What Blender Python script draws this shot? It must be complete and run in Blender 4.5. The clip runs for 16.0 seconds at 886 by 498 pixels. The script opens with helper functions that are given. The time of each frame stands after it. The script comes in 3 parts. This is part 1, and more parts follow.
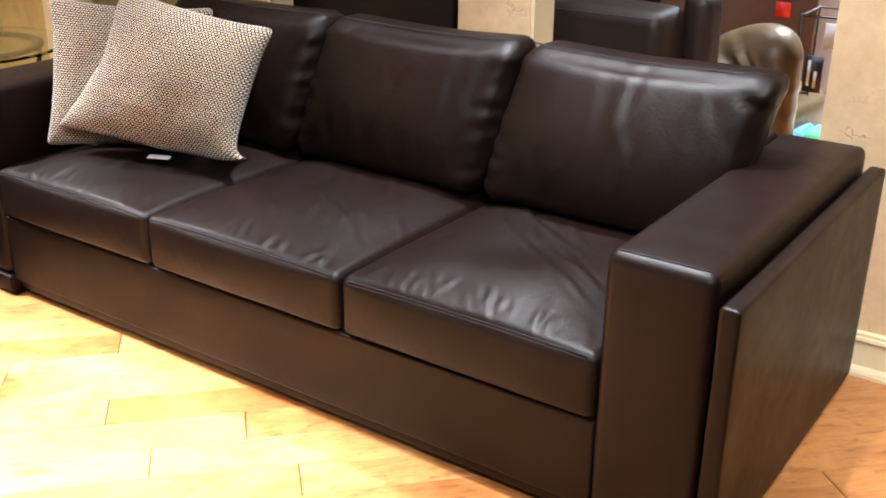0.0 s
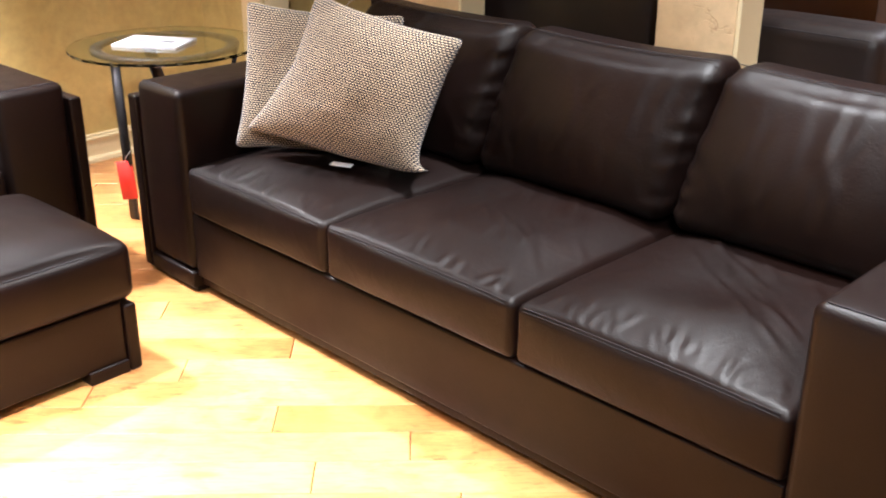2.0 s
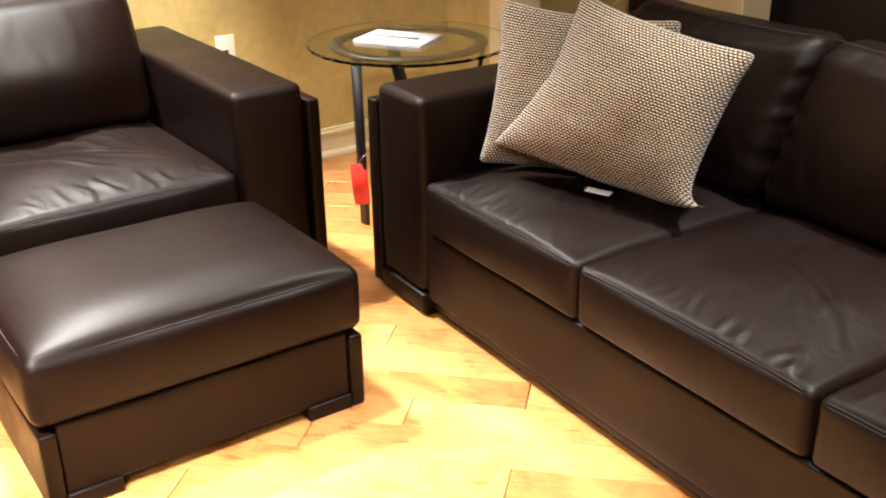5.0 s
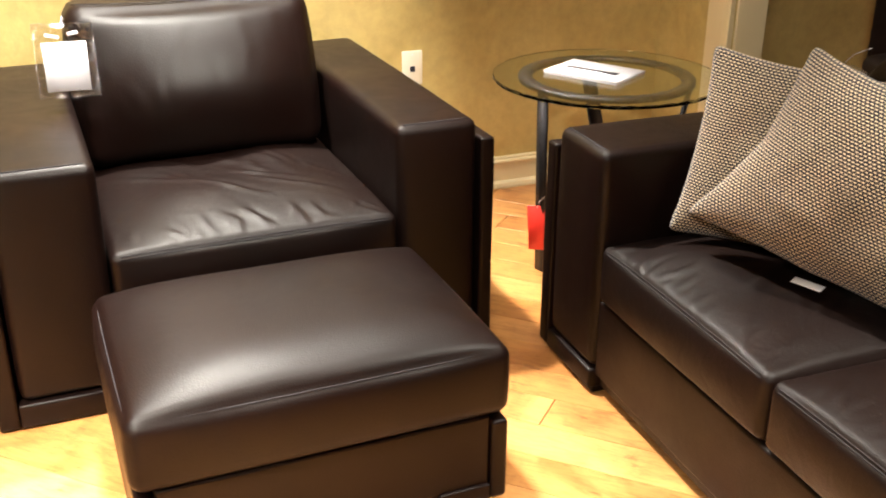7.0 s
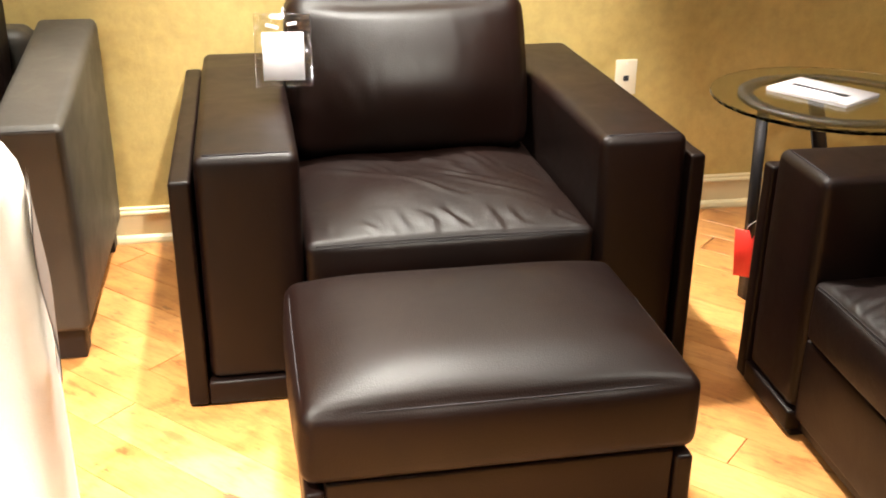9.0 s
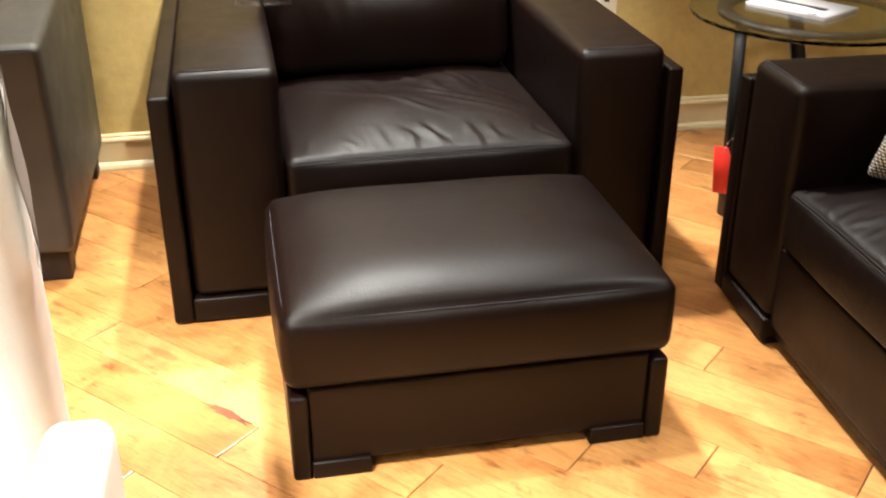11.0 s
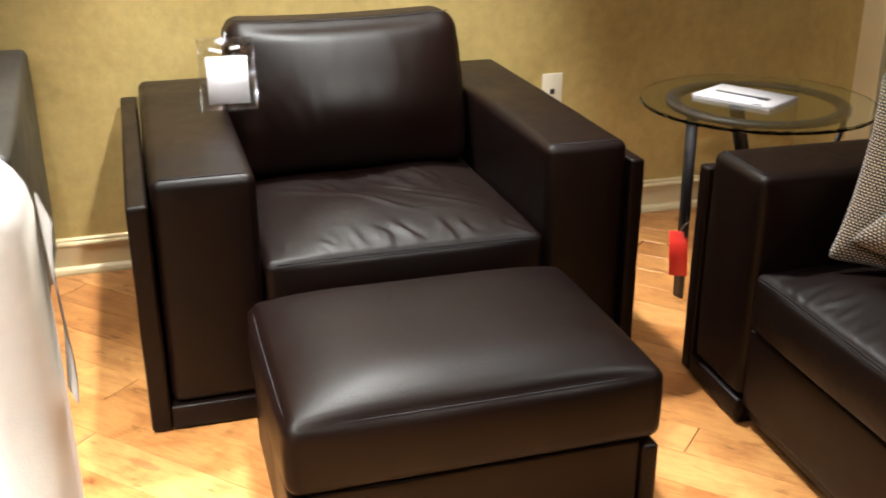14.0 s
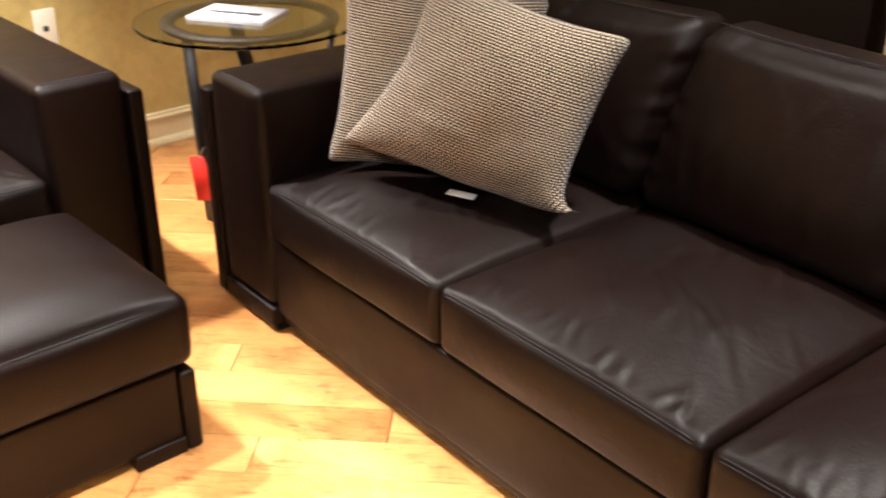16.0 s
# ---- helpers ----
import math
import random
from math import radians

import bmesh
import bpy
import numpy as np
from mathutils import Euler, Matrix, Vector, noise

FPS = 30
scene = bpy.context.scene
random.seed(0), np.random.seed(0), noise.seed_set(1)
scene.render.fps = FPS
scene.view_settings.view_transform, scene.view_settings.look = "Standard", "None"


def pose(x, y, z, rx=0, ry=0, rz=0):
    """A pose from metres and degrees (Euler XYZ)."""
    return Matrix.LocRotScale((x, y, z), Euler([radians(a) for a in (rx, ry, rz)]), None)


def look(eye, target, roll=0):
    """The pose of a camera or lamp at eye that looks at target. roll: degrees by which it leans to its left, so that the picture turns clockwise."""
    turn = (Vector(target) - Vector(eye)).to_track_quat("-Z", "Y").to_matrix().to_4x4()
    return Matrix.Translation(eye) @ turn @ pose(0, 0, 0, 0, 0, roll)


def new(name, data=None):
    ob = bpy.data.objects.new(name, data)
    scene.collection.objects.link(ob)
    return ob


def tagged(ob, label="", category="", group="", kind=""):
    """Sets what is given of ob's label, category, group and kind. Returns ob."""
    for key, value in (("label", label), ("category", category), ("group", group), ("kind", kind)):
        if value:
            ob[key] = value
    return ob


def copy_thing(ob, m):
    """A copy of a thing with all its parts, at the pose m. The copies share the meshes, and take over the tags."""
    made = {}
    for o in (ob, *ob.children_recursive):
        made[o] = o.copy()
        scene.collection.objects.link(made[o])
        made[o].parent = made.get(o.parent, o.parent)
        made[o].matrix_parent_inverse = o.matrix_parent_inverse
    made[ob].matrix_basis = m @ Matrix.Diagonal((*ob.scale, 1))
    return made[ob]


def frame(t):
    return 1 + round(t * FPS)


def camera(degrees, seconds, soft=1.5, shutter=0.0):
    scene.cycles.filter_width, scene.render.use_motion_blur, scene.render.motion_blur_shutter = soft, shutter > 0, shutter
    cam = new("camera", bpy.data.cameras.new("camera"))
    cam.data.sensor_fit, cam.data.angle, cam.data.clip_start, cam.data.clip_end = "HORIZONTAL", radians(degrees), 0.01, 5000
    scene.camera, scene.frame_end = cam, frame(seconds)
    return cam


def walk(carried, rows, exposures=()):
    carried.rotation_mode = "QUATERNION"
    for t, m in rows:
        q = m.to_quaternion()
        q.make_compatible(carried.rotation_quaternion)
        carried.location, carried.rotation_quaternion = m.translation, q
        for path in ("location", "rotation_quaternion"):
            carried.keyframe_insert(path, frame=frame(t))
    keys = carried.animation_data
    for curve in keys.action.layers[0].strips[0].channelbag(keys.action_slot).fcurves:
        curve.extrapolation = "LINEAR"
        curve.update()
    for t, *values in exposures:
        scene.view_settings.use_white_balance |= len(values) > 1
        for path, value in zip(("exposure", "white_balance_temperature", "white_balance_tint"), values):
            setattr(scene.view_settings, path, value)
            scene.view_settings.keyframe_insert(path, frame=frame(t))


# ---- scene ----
cam = camera(46.1, 16.0, 1.9, 0.4)
EXPOSURES = [(0, 0.50, 5200, 18), (3, 0.46, 5300, 18), (5.5, 0.06, 5800, 15), (7.5, 0.02, 5950, 15), (8.2, 0.02, 5950, 15), (10.5, -0.58, 5700, 12), (12, -0.63, 5550, 12), (14, -0.84, 5500, 12), (15, -0.35, 5650, 15), (16, -0.08, 5700, 18)]
PATH = [
    (0, (2.8, -1.529, 1.291), (1.744, -0.013, 0.525), 0.5),
    (0.5, (2.782, -1.528, 1.289), (1.692, -0.039, 0.519), 1.0),
    (1, (2.756, -1.524, 1.298), (1.597, -0.087, 0.529), 0.7),
    (1.5, (2.732, -1.502, 1.304), (1.498, -0.13, 0.532), 0.2),
    (2, (2.718, -1.454, 1.302), (1.409, -0.15, 0.535), 0.2),
    (2.5, (2.699, -1.388, 1.296), (1.31, -0.154, 0.554), 0.7),
    (3, (2.662, -1.362, 1.291), (1.237, -0.183, 0.531), 0.9),
    (5.5, (2.326, -1.219, 1.308), (0.711, -0.335, 0.527), -0.7),
    (6, (2.283, -1.12, 1.316), (0.595, -0.347, 0.571), 0.5),
    (6.5, (2.203, -1.065, 1.309), (0.491, -0.389, 0.525), 0.7),
    (7, (2.111, -1.066, 1.32), (0.394, -0.435, 0.513), 0.2),
    (7.5, (2.056, -1.069, 1.317), (0.303, -0.533, 0.516), -1.1),
    (8, (2.037, -1.064, 1.308), (0.23, -0.689, 0.536), -1.1),
    (10.5, (2.092, -1.004, 1.284), (0.283, -0.793, 0.457), 0.3),
    (11, (2.1, -1.024, 1.252), (0.334, -0.747, 0.354), 0.1),
    (11.5, (2.109, -1.087, 1.246), (0.38, -0.722, 0.308), 0.1),
    (12, (2.109, -1.14, 1.237), (0.407, -0.738, 0.268), -0.2),
    (12.5, (2.095, -1.168, 1.273), (0.369, -0.741, 0.358), 0.2),
    (13, (2.095, -1.177, 1.292), (0.315, -0.783, 0.469), -0.1),
    (13.5, (2.086, -1.187, 1.305), (0.286, -0.787, 0.53), 0.2),
    (14, (2.09, -1.166, 1.302), (0.295, -0.718, 0.542), -0.1),
    (14.5, (2.102, -1.138, 1.283), (0.357, -0.541, 0.511), -0.3),
    (15, (2.103, -1.1, 1.268), (0.444, -0.309, 0.479), -0.5),
    (15.5, (2.121, -1.09, 1.299), (0.6, -0.109, 0.449), -0.3),
    (16, (2.161, -1.049, 1.298), (0.768, 0.079, 0.411), 0.1),
]
walk(cam, [(t, look(eye, target, roll)) for t, eye, target, roll in PATH], EXPOSURES)

# ---- light ----
world = bpy.data.worlds.new("world")
scene.world = world
world.use_nodes = True
world.node_tree.nodes["Background"].inputs[0].default_value = (1.0, 0.78, 0.5, 1)
world.node_tree.nodes["Background"].inputs[1].default_value = 0.006

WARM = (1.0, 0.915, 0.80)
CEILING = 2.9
# None is in view: a few fit shadows and sheen, the rest are added fill.
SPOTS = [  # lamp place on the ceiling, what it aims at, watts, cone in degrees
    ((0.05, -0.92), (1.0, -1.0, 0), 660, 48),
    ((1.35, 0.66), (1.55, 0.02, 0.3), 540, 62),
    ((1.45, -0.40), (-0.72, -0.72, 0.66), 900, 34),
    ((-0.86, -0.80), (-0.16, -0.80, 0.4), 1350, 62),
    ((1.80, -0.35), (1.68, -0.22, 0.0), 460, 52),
    # two wall washers, added to brighten the west wall
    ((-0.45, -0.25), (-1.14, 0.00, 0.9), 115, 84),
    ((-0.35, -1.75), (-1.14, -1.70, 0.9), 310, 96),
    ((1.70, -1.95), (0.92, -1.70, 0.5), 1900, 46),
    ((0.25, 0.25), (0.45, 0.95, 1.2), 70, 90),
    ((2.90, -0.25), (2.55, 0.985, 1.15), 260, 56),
    # two fills, added for the south end and the sofa's front
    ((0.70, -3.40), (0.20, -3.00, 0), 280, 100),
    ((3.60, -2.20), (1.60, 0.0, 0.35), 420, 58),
    # two added to brighten what lies beyond the openings
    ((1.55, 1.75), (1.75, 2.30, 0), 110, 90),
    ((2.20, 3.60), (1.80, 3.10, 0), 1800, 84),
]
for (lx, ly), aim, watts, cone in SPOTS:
    lamp = bpy.data.lights.new("unseen_ceiling_spot", "SPOT")
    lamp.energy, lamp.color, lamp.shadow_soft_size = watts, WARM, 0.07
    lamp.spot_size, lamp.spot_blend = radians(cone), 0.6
    new("unseen_ceiling_spot", lamp).matrix_world = look((lx, ly, CEILING - 0.03), aim)


# ---- materials ----
def material(name):
    m = bpy.data.materials.new(name)
    m.use_nodes = True
    return m, m.node_tree.nodes, m.node_tree.links, m.node_tree.nodes["Principled BSDF"]


def node(nodes, kind, **values):
    n = nodes.new(kind)
    for key, value in values.items():
        n.inputs[key.replace("_", " ")].default_value = value
    return n


def ramp(nodes, links, source, stops):
    r = nodes.new("ShaderNodeValToRGB")
    while len(r.color_ramp.elements) < len(stops):
        r.color_ramp.elements.new(0.5)
    for e, (at, colour) in zip(r.color_ramp.elements, stops):
        e.position, e.color = at, (*colour, 1)
    links.new(source, r.inputs[0])
    return r.outputs[0]


def bump(nodes, links, source, strength, distance, after=None):
    b = nodes.new("ShaderNodeBump")
    b.inputs["Strength"].default_value, b.inputs["Distance"].default_value = strength, distance
    links.new(source, b.inputs["Height"])
    if after:
        links.new(after, b.inputs["Normal"])
    return b.outputs[0]


def mix(nodes, links, a, b, fac, blend="MIX"):
    m = nodes.new("ShaderNodeMix")
    m.data_type, m.blend_type = "RGBA", blend
    for socket, value in ((m.inputs[0], fac), (m.inputs[6], a), (m.inputs[7], b)):
        if isinstance(value, (int, float)):
            socket.default_value = value
        elif isinstance(value, tuple):
            socket.default_value = (*value, 1)
        else:
            links.new(value, socket)
    return m.outputs[2]


def coords(nodes, links, scale=(1, 1, 1), rotation=(0, 0, 0), kind="Object"):
    c, mp = nodes.new("ShaderNodeTexCoord"), nodes.new("ShaderNodeMapping")
    mp.inputs["Scale"].default_value, mp.inputs["Rotation"].default_value = scale, [radians(a) for a in rotation]
    links.new(c.outputs[kind], mp.inputs["Vector"])
    return mp.outputs[0]


def plain(name, colour, rough=0.5, metal=0.0, grain=60, depth=0.0006, vary=0.12):
    m, n, l, p = material(name)
    v = coords(n, l)
    t = node(n, "ShaderNodeTexNoise", Scale=grain, Detail=5.0)
    l.new(v, t.inputs["Vector"])
    big = node(n, "ShaderNodeTexNoise", Scale=grain / 12, Detail=3.0)
    l.new(v, big.inputs["Vector"])
    dark = tuple(c * (1 - vary) for c in colour)
    light = tuple(min(1, c * (1 + vary)) for c in colour)
    base = ramp(n, l, big.outputs[0], [(0.3, dark), (0.7, light)])
    l.new(base, p.inputs["Base Color"])
    rr = ramp(n, l, t.outputs[0], [(0.3, (rough * 0.88,) * 3), (0.7, (min(1, rough * 1.1),) * 3)])
    l.new(rr, p.inputs["Roughness"])
    p.inputs["Metallic"].default_value = metal
    l.new(bump(n, l, t.outputs[0], 0.4, depth), p.inputs["Normal"])
    return m


def leather(name, colour, rough, gloss=0.30, soft_hide=1.0, sheen=(0.98, 1.0, 0.87)):
    m, n, l, p = material(name)
    v = coords(n, l)
    grain = node(n, "ShaderNodeTexVoronoi", Scale=300.0)
    l.new(v, grain.inputs["Vector"])
    wrinkle = node(n, "ShaderNodeTexNoise", Scale=75.0, Detail=5.0, Roughness=0.65, Distortion=1.4)
    l.new(v, wrinkle.inputs["Vector"])
    crease = node(n, "ShaderNodeTexNoise", Scale=15.0, Detail=6.0, Roughness=0.6, Distortion=0.9)
    l.new(v, crease.inputs["Vector"])
    cloud = node(n, "ShaderNodeTexNoise", Scale=4.5, Detail=4.0)
    l.new(v, cloud.inputs["Vector"])
    base = ramp(n, l, cloud.outputs[0], [(0.3, tuple(c * 0.8 for c in colour)), (0.7, tuple(c * 1.25 for c in colour))])
    l.new(base, p.inputs["Base Color"])
    worn = mix(n, l, ramp(n, l, crease.outputs[0], [(0.3, (rough * 0.8,) * 3), (0.72, (rough * 1.2,) * 3)]), ramp(n, l, cloud.outputs[0], [(0.3, (rough * 1.15,) * 3), (0.7, (rough * 0.85,) * 3)]), 0.5)
    l.new(worn, p.inputs["Roughness"])
    b = bump(n, l, crease.outputs[0], 0.3 * soft_hide, 0.005)
    b = bump(n, l, wrinkle.outputs[0], 0.22 * soft_hide, 0.0016, b)
    l.new(bump(n, l, grain.outputs["Distance"], 0.35, 0.0008, b), p.inputs["Normal"])
    p.inputs["Specular IOR Level"].default_value = gloss
    p.inputs["Specular Tint"].default_value = (*sheen, 1)
    return m


def plaster(name, low, high, cracks):
    m, n, l, p = material(name)
    v = coords(n, l)
    cloud = node(n, "ShaderNodeTexNoise", Scale=2.6, Detail=7.0, Roughness=0.62, Distortion=0.6)
    l.new(v, cloud.inputs["Vector"])
    fine = node(n, "ShaderNodeTexNoise", Scale=24.0, Detail=6.0, Roughness=0.65)
    l.new(v, fine.inputs["Vector"])
    base = ramp(n, l, cloud.outputs[0], [(0.28, low), (0.72, high)])
    base = mix(n, l, base, ramp(n, l, fine.outputs[0], [(0.3, (0.72,) * 3), (0.62, (1.0,) * 3)]), 0.55, "MULTIPLY")
    crack = node(n, "ShaderNodeTexVoronoi", Scale=5.5)
    crack.feature = "DISTANCE_TO_EDGE"
    warp = node(n, "ShaderNodeTexNoise", Scale=7.0, Detail=4.0)
    l.new(v, warp.inputs["Vector"])
    l.new(mix(n, l, v, warp.outputs[1], 0.45), crack.inputs["Vector"])
    line = ramp(n, l, crack.outputs[0], [(0.0, (0.0,) * 3), (0.018, (1.0,) * 3)])
    gate = ramp(n, l, cloud.outputs[0], [(0.5, (1.0,) * 3), (0.6, (0.0,) * 3)])
    line = mix(n, l, line, gate, 1.0, "LIGHTEN")
    if cracks:
        base = mix(n, l, base, mix(n, l, (0.5, 0.36, 0.24), (1.0, 1.0, 1.0), line), cracks, "MULTIPLY")
    l.new(base, p.inputs["Base Color"])
    p.inputs["Roughness"].default_value = 0.72
    b = bump(n, l, fine.outputs[0], 0.4, 0.004)
    if cracks:
        b = bump(n, l, line, 0.5, 0.003, b)
    l.new(b, p.inputs["Normal"])
    return m


def plank_wood():
    m, n, l, p = material("maple_planks")
    info = n.new("ShaderNodeObjectInfo")
    island = n.new("ShaderNodeNewGeometry")
    add = n.new("ShaderNodeMath")
    l.new(info.outputs["Random"], add.inputs[0])
    l.new(island.outputs["Random Per Island"], add.inputs[1])
    frac = n.new("ShaderNodeMath")
    frac.operation = "FRACT"
    l.new(add.outputs[0], frac.inputs[0])
    pick = frac.outputs[0]
    c = n.new("ShaderNodeTexCoord")
    shift = n.new("ShaderNodeVectorMath")
    shift.operation = "ADD"
    spread = n.new("ShaderNodeMath")
    spread.operation = "MULTIPLY"
    spread.inputs[1].default_value = 37.0
    l.new(pick, spread.inputs[0])
    l.new(c.outputs["UV"], shift.inputs[0])
    l.new(spread.outputs[0], shift.inputs[1])
    stretch = n.new("ShaderNodeMapping")
    stretch.inputs["Scale"].default_value = (2.2, 13.0, 1.0)
    l.new(shift.outputs[0], stretch.inputs["Vector"])
    streak = node(n, "ShaderNodeTexNoise", Scale=1.6, Detail=8.0, Roughness=0.62, Distortion=1.1)
    l.new(stretch.outputs[0], streak.inputs["Vector"])
    fine = node(n, "ShaderNodeTexNoise", Scale=9.0, Detail=6.0, Roughness=0.7)
    l.new(stretch.outputs[0], fine.inputs["Vector"])
    blot = node(n, "ShaderNodeTexNoise", Scale=6.0, Detail=7.0, Roughness=0.62, Distortion=0.7)
    l.new(shift.outputs[0], blot.inputs["Vector"])
    tone = ramp(n, l, pick, [(0.0, (0.43, 0.188, 0.046)), (0.45, (0.53, 0.252, 0.068)), (0.8, (0.59, 0.30, 0.088)), (1.0, (0.40, 0.165, 0.040))])
    col = mix(n, l, tone, ramp(n, l, streak.outputs[0], [(0.3, (0.66, 0.53, 0.42)), (0.5, (1.0, 1.0, 1.0)), (0.72, (1.10, 1.10, 1.08))]), 0.7, "MULTIPLY")
    col = mix(n, l, col, ramp(n, l, fine.outputs[0], [(0.33, (0.68, 0.55, 0.44)), (0.5, (1.0, 1.0, 1.0))]), 0.6, "MULTIPLY")
    col = mix(n, l, col, ramp(n, l, blot.outputs[0], [(0.34, (0.62, 0.48, 0.38)), (0.56, (1.0, 1.0, 1.0))]), 0.7, "MULTIPLY")
    knots = n.new("ShaderNodeMapping")
    knots.inputs["Scale"].default_value = (3.0, 11.0, 1.0)
    l.new(shift.outputs[0], knots.inputs["Vector"])
    kn = node(n, "ShaderNodeTexVoronoi", Scale=1.0, Randomness=1.0)
    l.new(knots.outputs[0], kn.inputs["Vector"])
    spot = ramp(n, l, kn.outputs["Distance"], [(0.03, (0.0,) * 3), (0.16, (1.0,) * 3)])
    some = ramp(n, l, kn.outputs["Color"], [(0.72, (1.0,) * 3), (0.78, (0.0,) * 3)])
    spot = mix(n, l, spot, some, 1.0, "LIGHTEN")
    spot = mix(n, l, spot, ramp(n, l, fine.outputs[0], [(0.42, (0.0,) * 3), (0.6, (0.7,) * 3)]), 0.6, "LIGHTEN")
    col = mix(n, l, (0.16, 0.055, 0.022), col, spot)
    flecks = n.new("ShaderNodeMapping")
    flecks.inputs["Scale"].default_value = (11.0, 42.0, 1.0)
    l.new(shift.outputs[0], flecks.inputs["Vector"])
    fl = node(n, "ShaderNodeTexNoise", Scale=1.0, Detail=3.0, Roughness=0.6)
    l.new(flecks.outputs[0], fl.inputs["Vector"])
    patch = ramp(n, l, blot.outputs[0], [(0.45, (0.0,) * 3), (0.52, (1.0,) * 3)])
    fleck = mix(n, l, ramp(n, l, fl.outputs[0], [(0.33, (0.25, 0.15, 0.09)), (0.42, (1.0, 1.0, 1.0))]), (1.0, 1.0, 1.0), patch)
    col = mix(n, l, col, fleck, 0.6, "MULTIPLY")
    l.new(col, p.inputs["Base Color"])
    l.new(ramp(n, l, streak.outputs[0], [(0.3, (0.38,) * 3), (0.7, (0.29,) * 3)]), p.inputs["Roughness"])
    b = bump(n, l, fine.outputs[0], 0.25, 0.0012)
    l.new(bump(n, l, blot.outputs[0], 0.3, 0.004, b), p.inputs["Normal"])
    return m


def woven():
    m, n, l, p = material("woven_wool")
    v = coords(n, l, kind="UV")
    wob = node(n, "ShaderNodeTexNoise", Scale=9.0, Detail=2.0)
    l.new(v, wob.inputs["Vector"])
    vv = mix(n, l, v, wob.outputs[1], 0.006)
    br = node(n, "ShaderNodeTexBrick", Scale=1.0)
    br.offset = 0.5
    for key, value in (("Mortar Size", 0.0018), ("Mortar Smooth", 0.12), ("Brick Width", 0.0088), ("Row Height", 0.0062), ("Bias", 0.0)):
        br.inputs[key].default_value = value
    l.new(vv, br.inputs["Vector"])
    fib = node(n, "ShaderNodeTexNoise", Scale=900.0, Detail=3.0)
    l.new(v, fib.inputs["Vector"])
    cream = ramp(n, l, fib.outputs[0], [(0.3, (0.46, 0.36, 0.205)), (0.7, (0.76, 0.61, 0.38))])
    dark = ramp(n, l, fib.outputs[0], [(0.3, (0.012, 0.009, 0.008)), (0.7, (0.030, 0.024, 0.020))])
    sep = n.new("ShaderNodeSeparateXYZ")
    l.new(vv, sep.inputs[0])
    wave = n.new("ShaderNodeMath")
    wave.operation = "MULTIPLY"
    wave.inputs[1].default_value = math.tau / 0.0062
    l.new(sep.outputs[1], wave.inputs[0])
    sine = n.new("ShaderNodeMath")
    sine.operation = "COSINE"
    l.new(wave.outputs[0], sine.inputs[0])
    row = ramp(n, l, sine.outputs[0], [(0.0, (1.0,) * 3), (0.75, (0.15,) * 3)])
    l.new(mix(n, l, mix(n, l, cream, dark, br.outputs["Fac"]), row, 0.3, "MULTIPLY"), p.inputs["Base Color"])
    p.inputs["Roughness"].default_value = 0.95
    inv = n.new("ShaderNodeInvert")
    l.new(br.outputs["Fac"], inv.inputs["Color"])
    b = bump(n, l, inv.outputs[0], 0.5, 0.0015)
    l.new(bump(n, l, fib.outputs[0], 0.3, 0.0008, b), p.inputs["Normal"])
    p.inputs["Sheen Weight"].default_value = 0.2
    return m


def glass(name, tint, rough=0.0):
    m, n, l, p = material(name)
    p.inputs["Base Color"].default_value = (*tint, 1)
    p.inputs["Transmission Weight"].default_value = 1.0
    p.inputs["Roughness"].default_value = rough
    p.inputs["IOR"].default_value = 1.45
    return m


def vinyl():
    m, n, l, p = material("clear_vinyl")
    v = coords(n, l)
    w = node(n, "ShaderNodeTexNoise", Scale=22.0, Detail=3.0)
    l.new(v, w.inputs["Vector"])
    clear, shine, both = n.new("ShaderNodeBsdfTransparent"), n.new("ShaderNodeBsdfGlossy"), n.new("ShaderNodeMixShader")
    shine.inputs["Roughness"].default_value = 0.12
    l.new(bump(n, l, w.outputs[0], 0.9, 0.012), shine.inputs["Normal"])
    both.inputs[0].default_value = 0.27
    l.new(clear.outputs[0], both.inputs[1])
    l.new(shine.outputs[0], both.inputs[2])
    l.new(both.outputs[0], n["Material Output"].inputs["Surface"])
    return m


HIDE = (0.0052, 0.0019, 0.0012)
LEATHER = leather("dark_brown_leather", HIDE, 0.43, 0.18, 0.3)
LEATHER_SOFT = leather("dark_brown_soft_leather", HIDE, 0.46, 0.19, 1.0)
LEATHER_GREY = leather("grey_brown_leather", (0.046, 0.040, 0.030), 0.45)
LEATHER_FAR = leather("espresso_leather", (0.014, 0.008, 0.006), 0.5)
SATIN = leather("bronze_satin", (0.085, 0.062, 0.030), 0.36)
THREAD = plain("dark_thread", (0.008, 0.005, 0.004), 0.85)
WALL_A = plaster("mustard_plaster", (0.42, 0.295, 0.078), (0.595, 0.445, 0.140), 0)
WALL_B = plaster("peach_plaster", (0.54, 0.365, 0.165), (0.68, 0.50, 0.255), 0.6)
CREAM = plain("cream_paint", (0.70, 0.58, 0.31), 0.42, grain=35, vary=0.06)
CEIL = plain("ceiling_paint", (0.34, 0.30, 0.25), 0.8, grain=40)
WOOD = plank_wood()
GAP = plain("floor_gap", (0.05, 0.025, 0.012), 0.8)
WOOL = woven()
GLASS = glass("green_glass", (0.90, 0.97, 0.91))
FILM = vinyl()
IRON = plain("black_iron", (0.016, 0.014, 0.013), 0.42, metal=0.6, grain=120)
PAPER = plain("white_paper", (0.82, 0.80, 0.76), 0.65, grain=90, vary=0.03)
GREYPAPER = plain("grey_paper", (0.36, 0.33, 0.28), 0.55, grain=60)
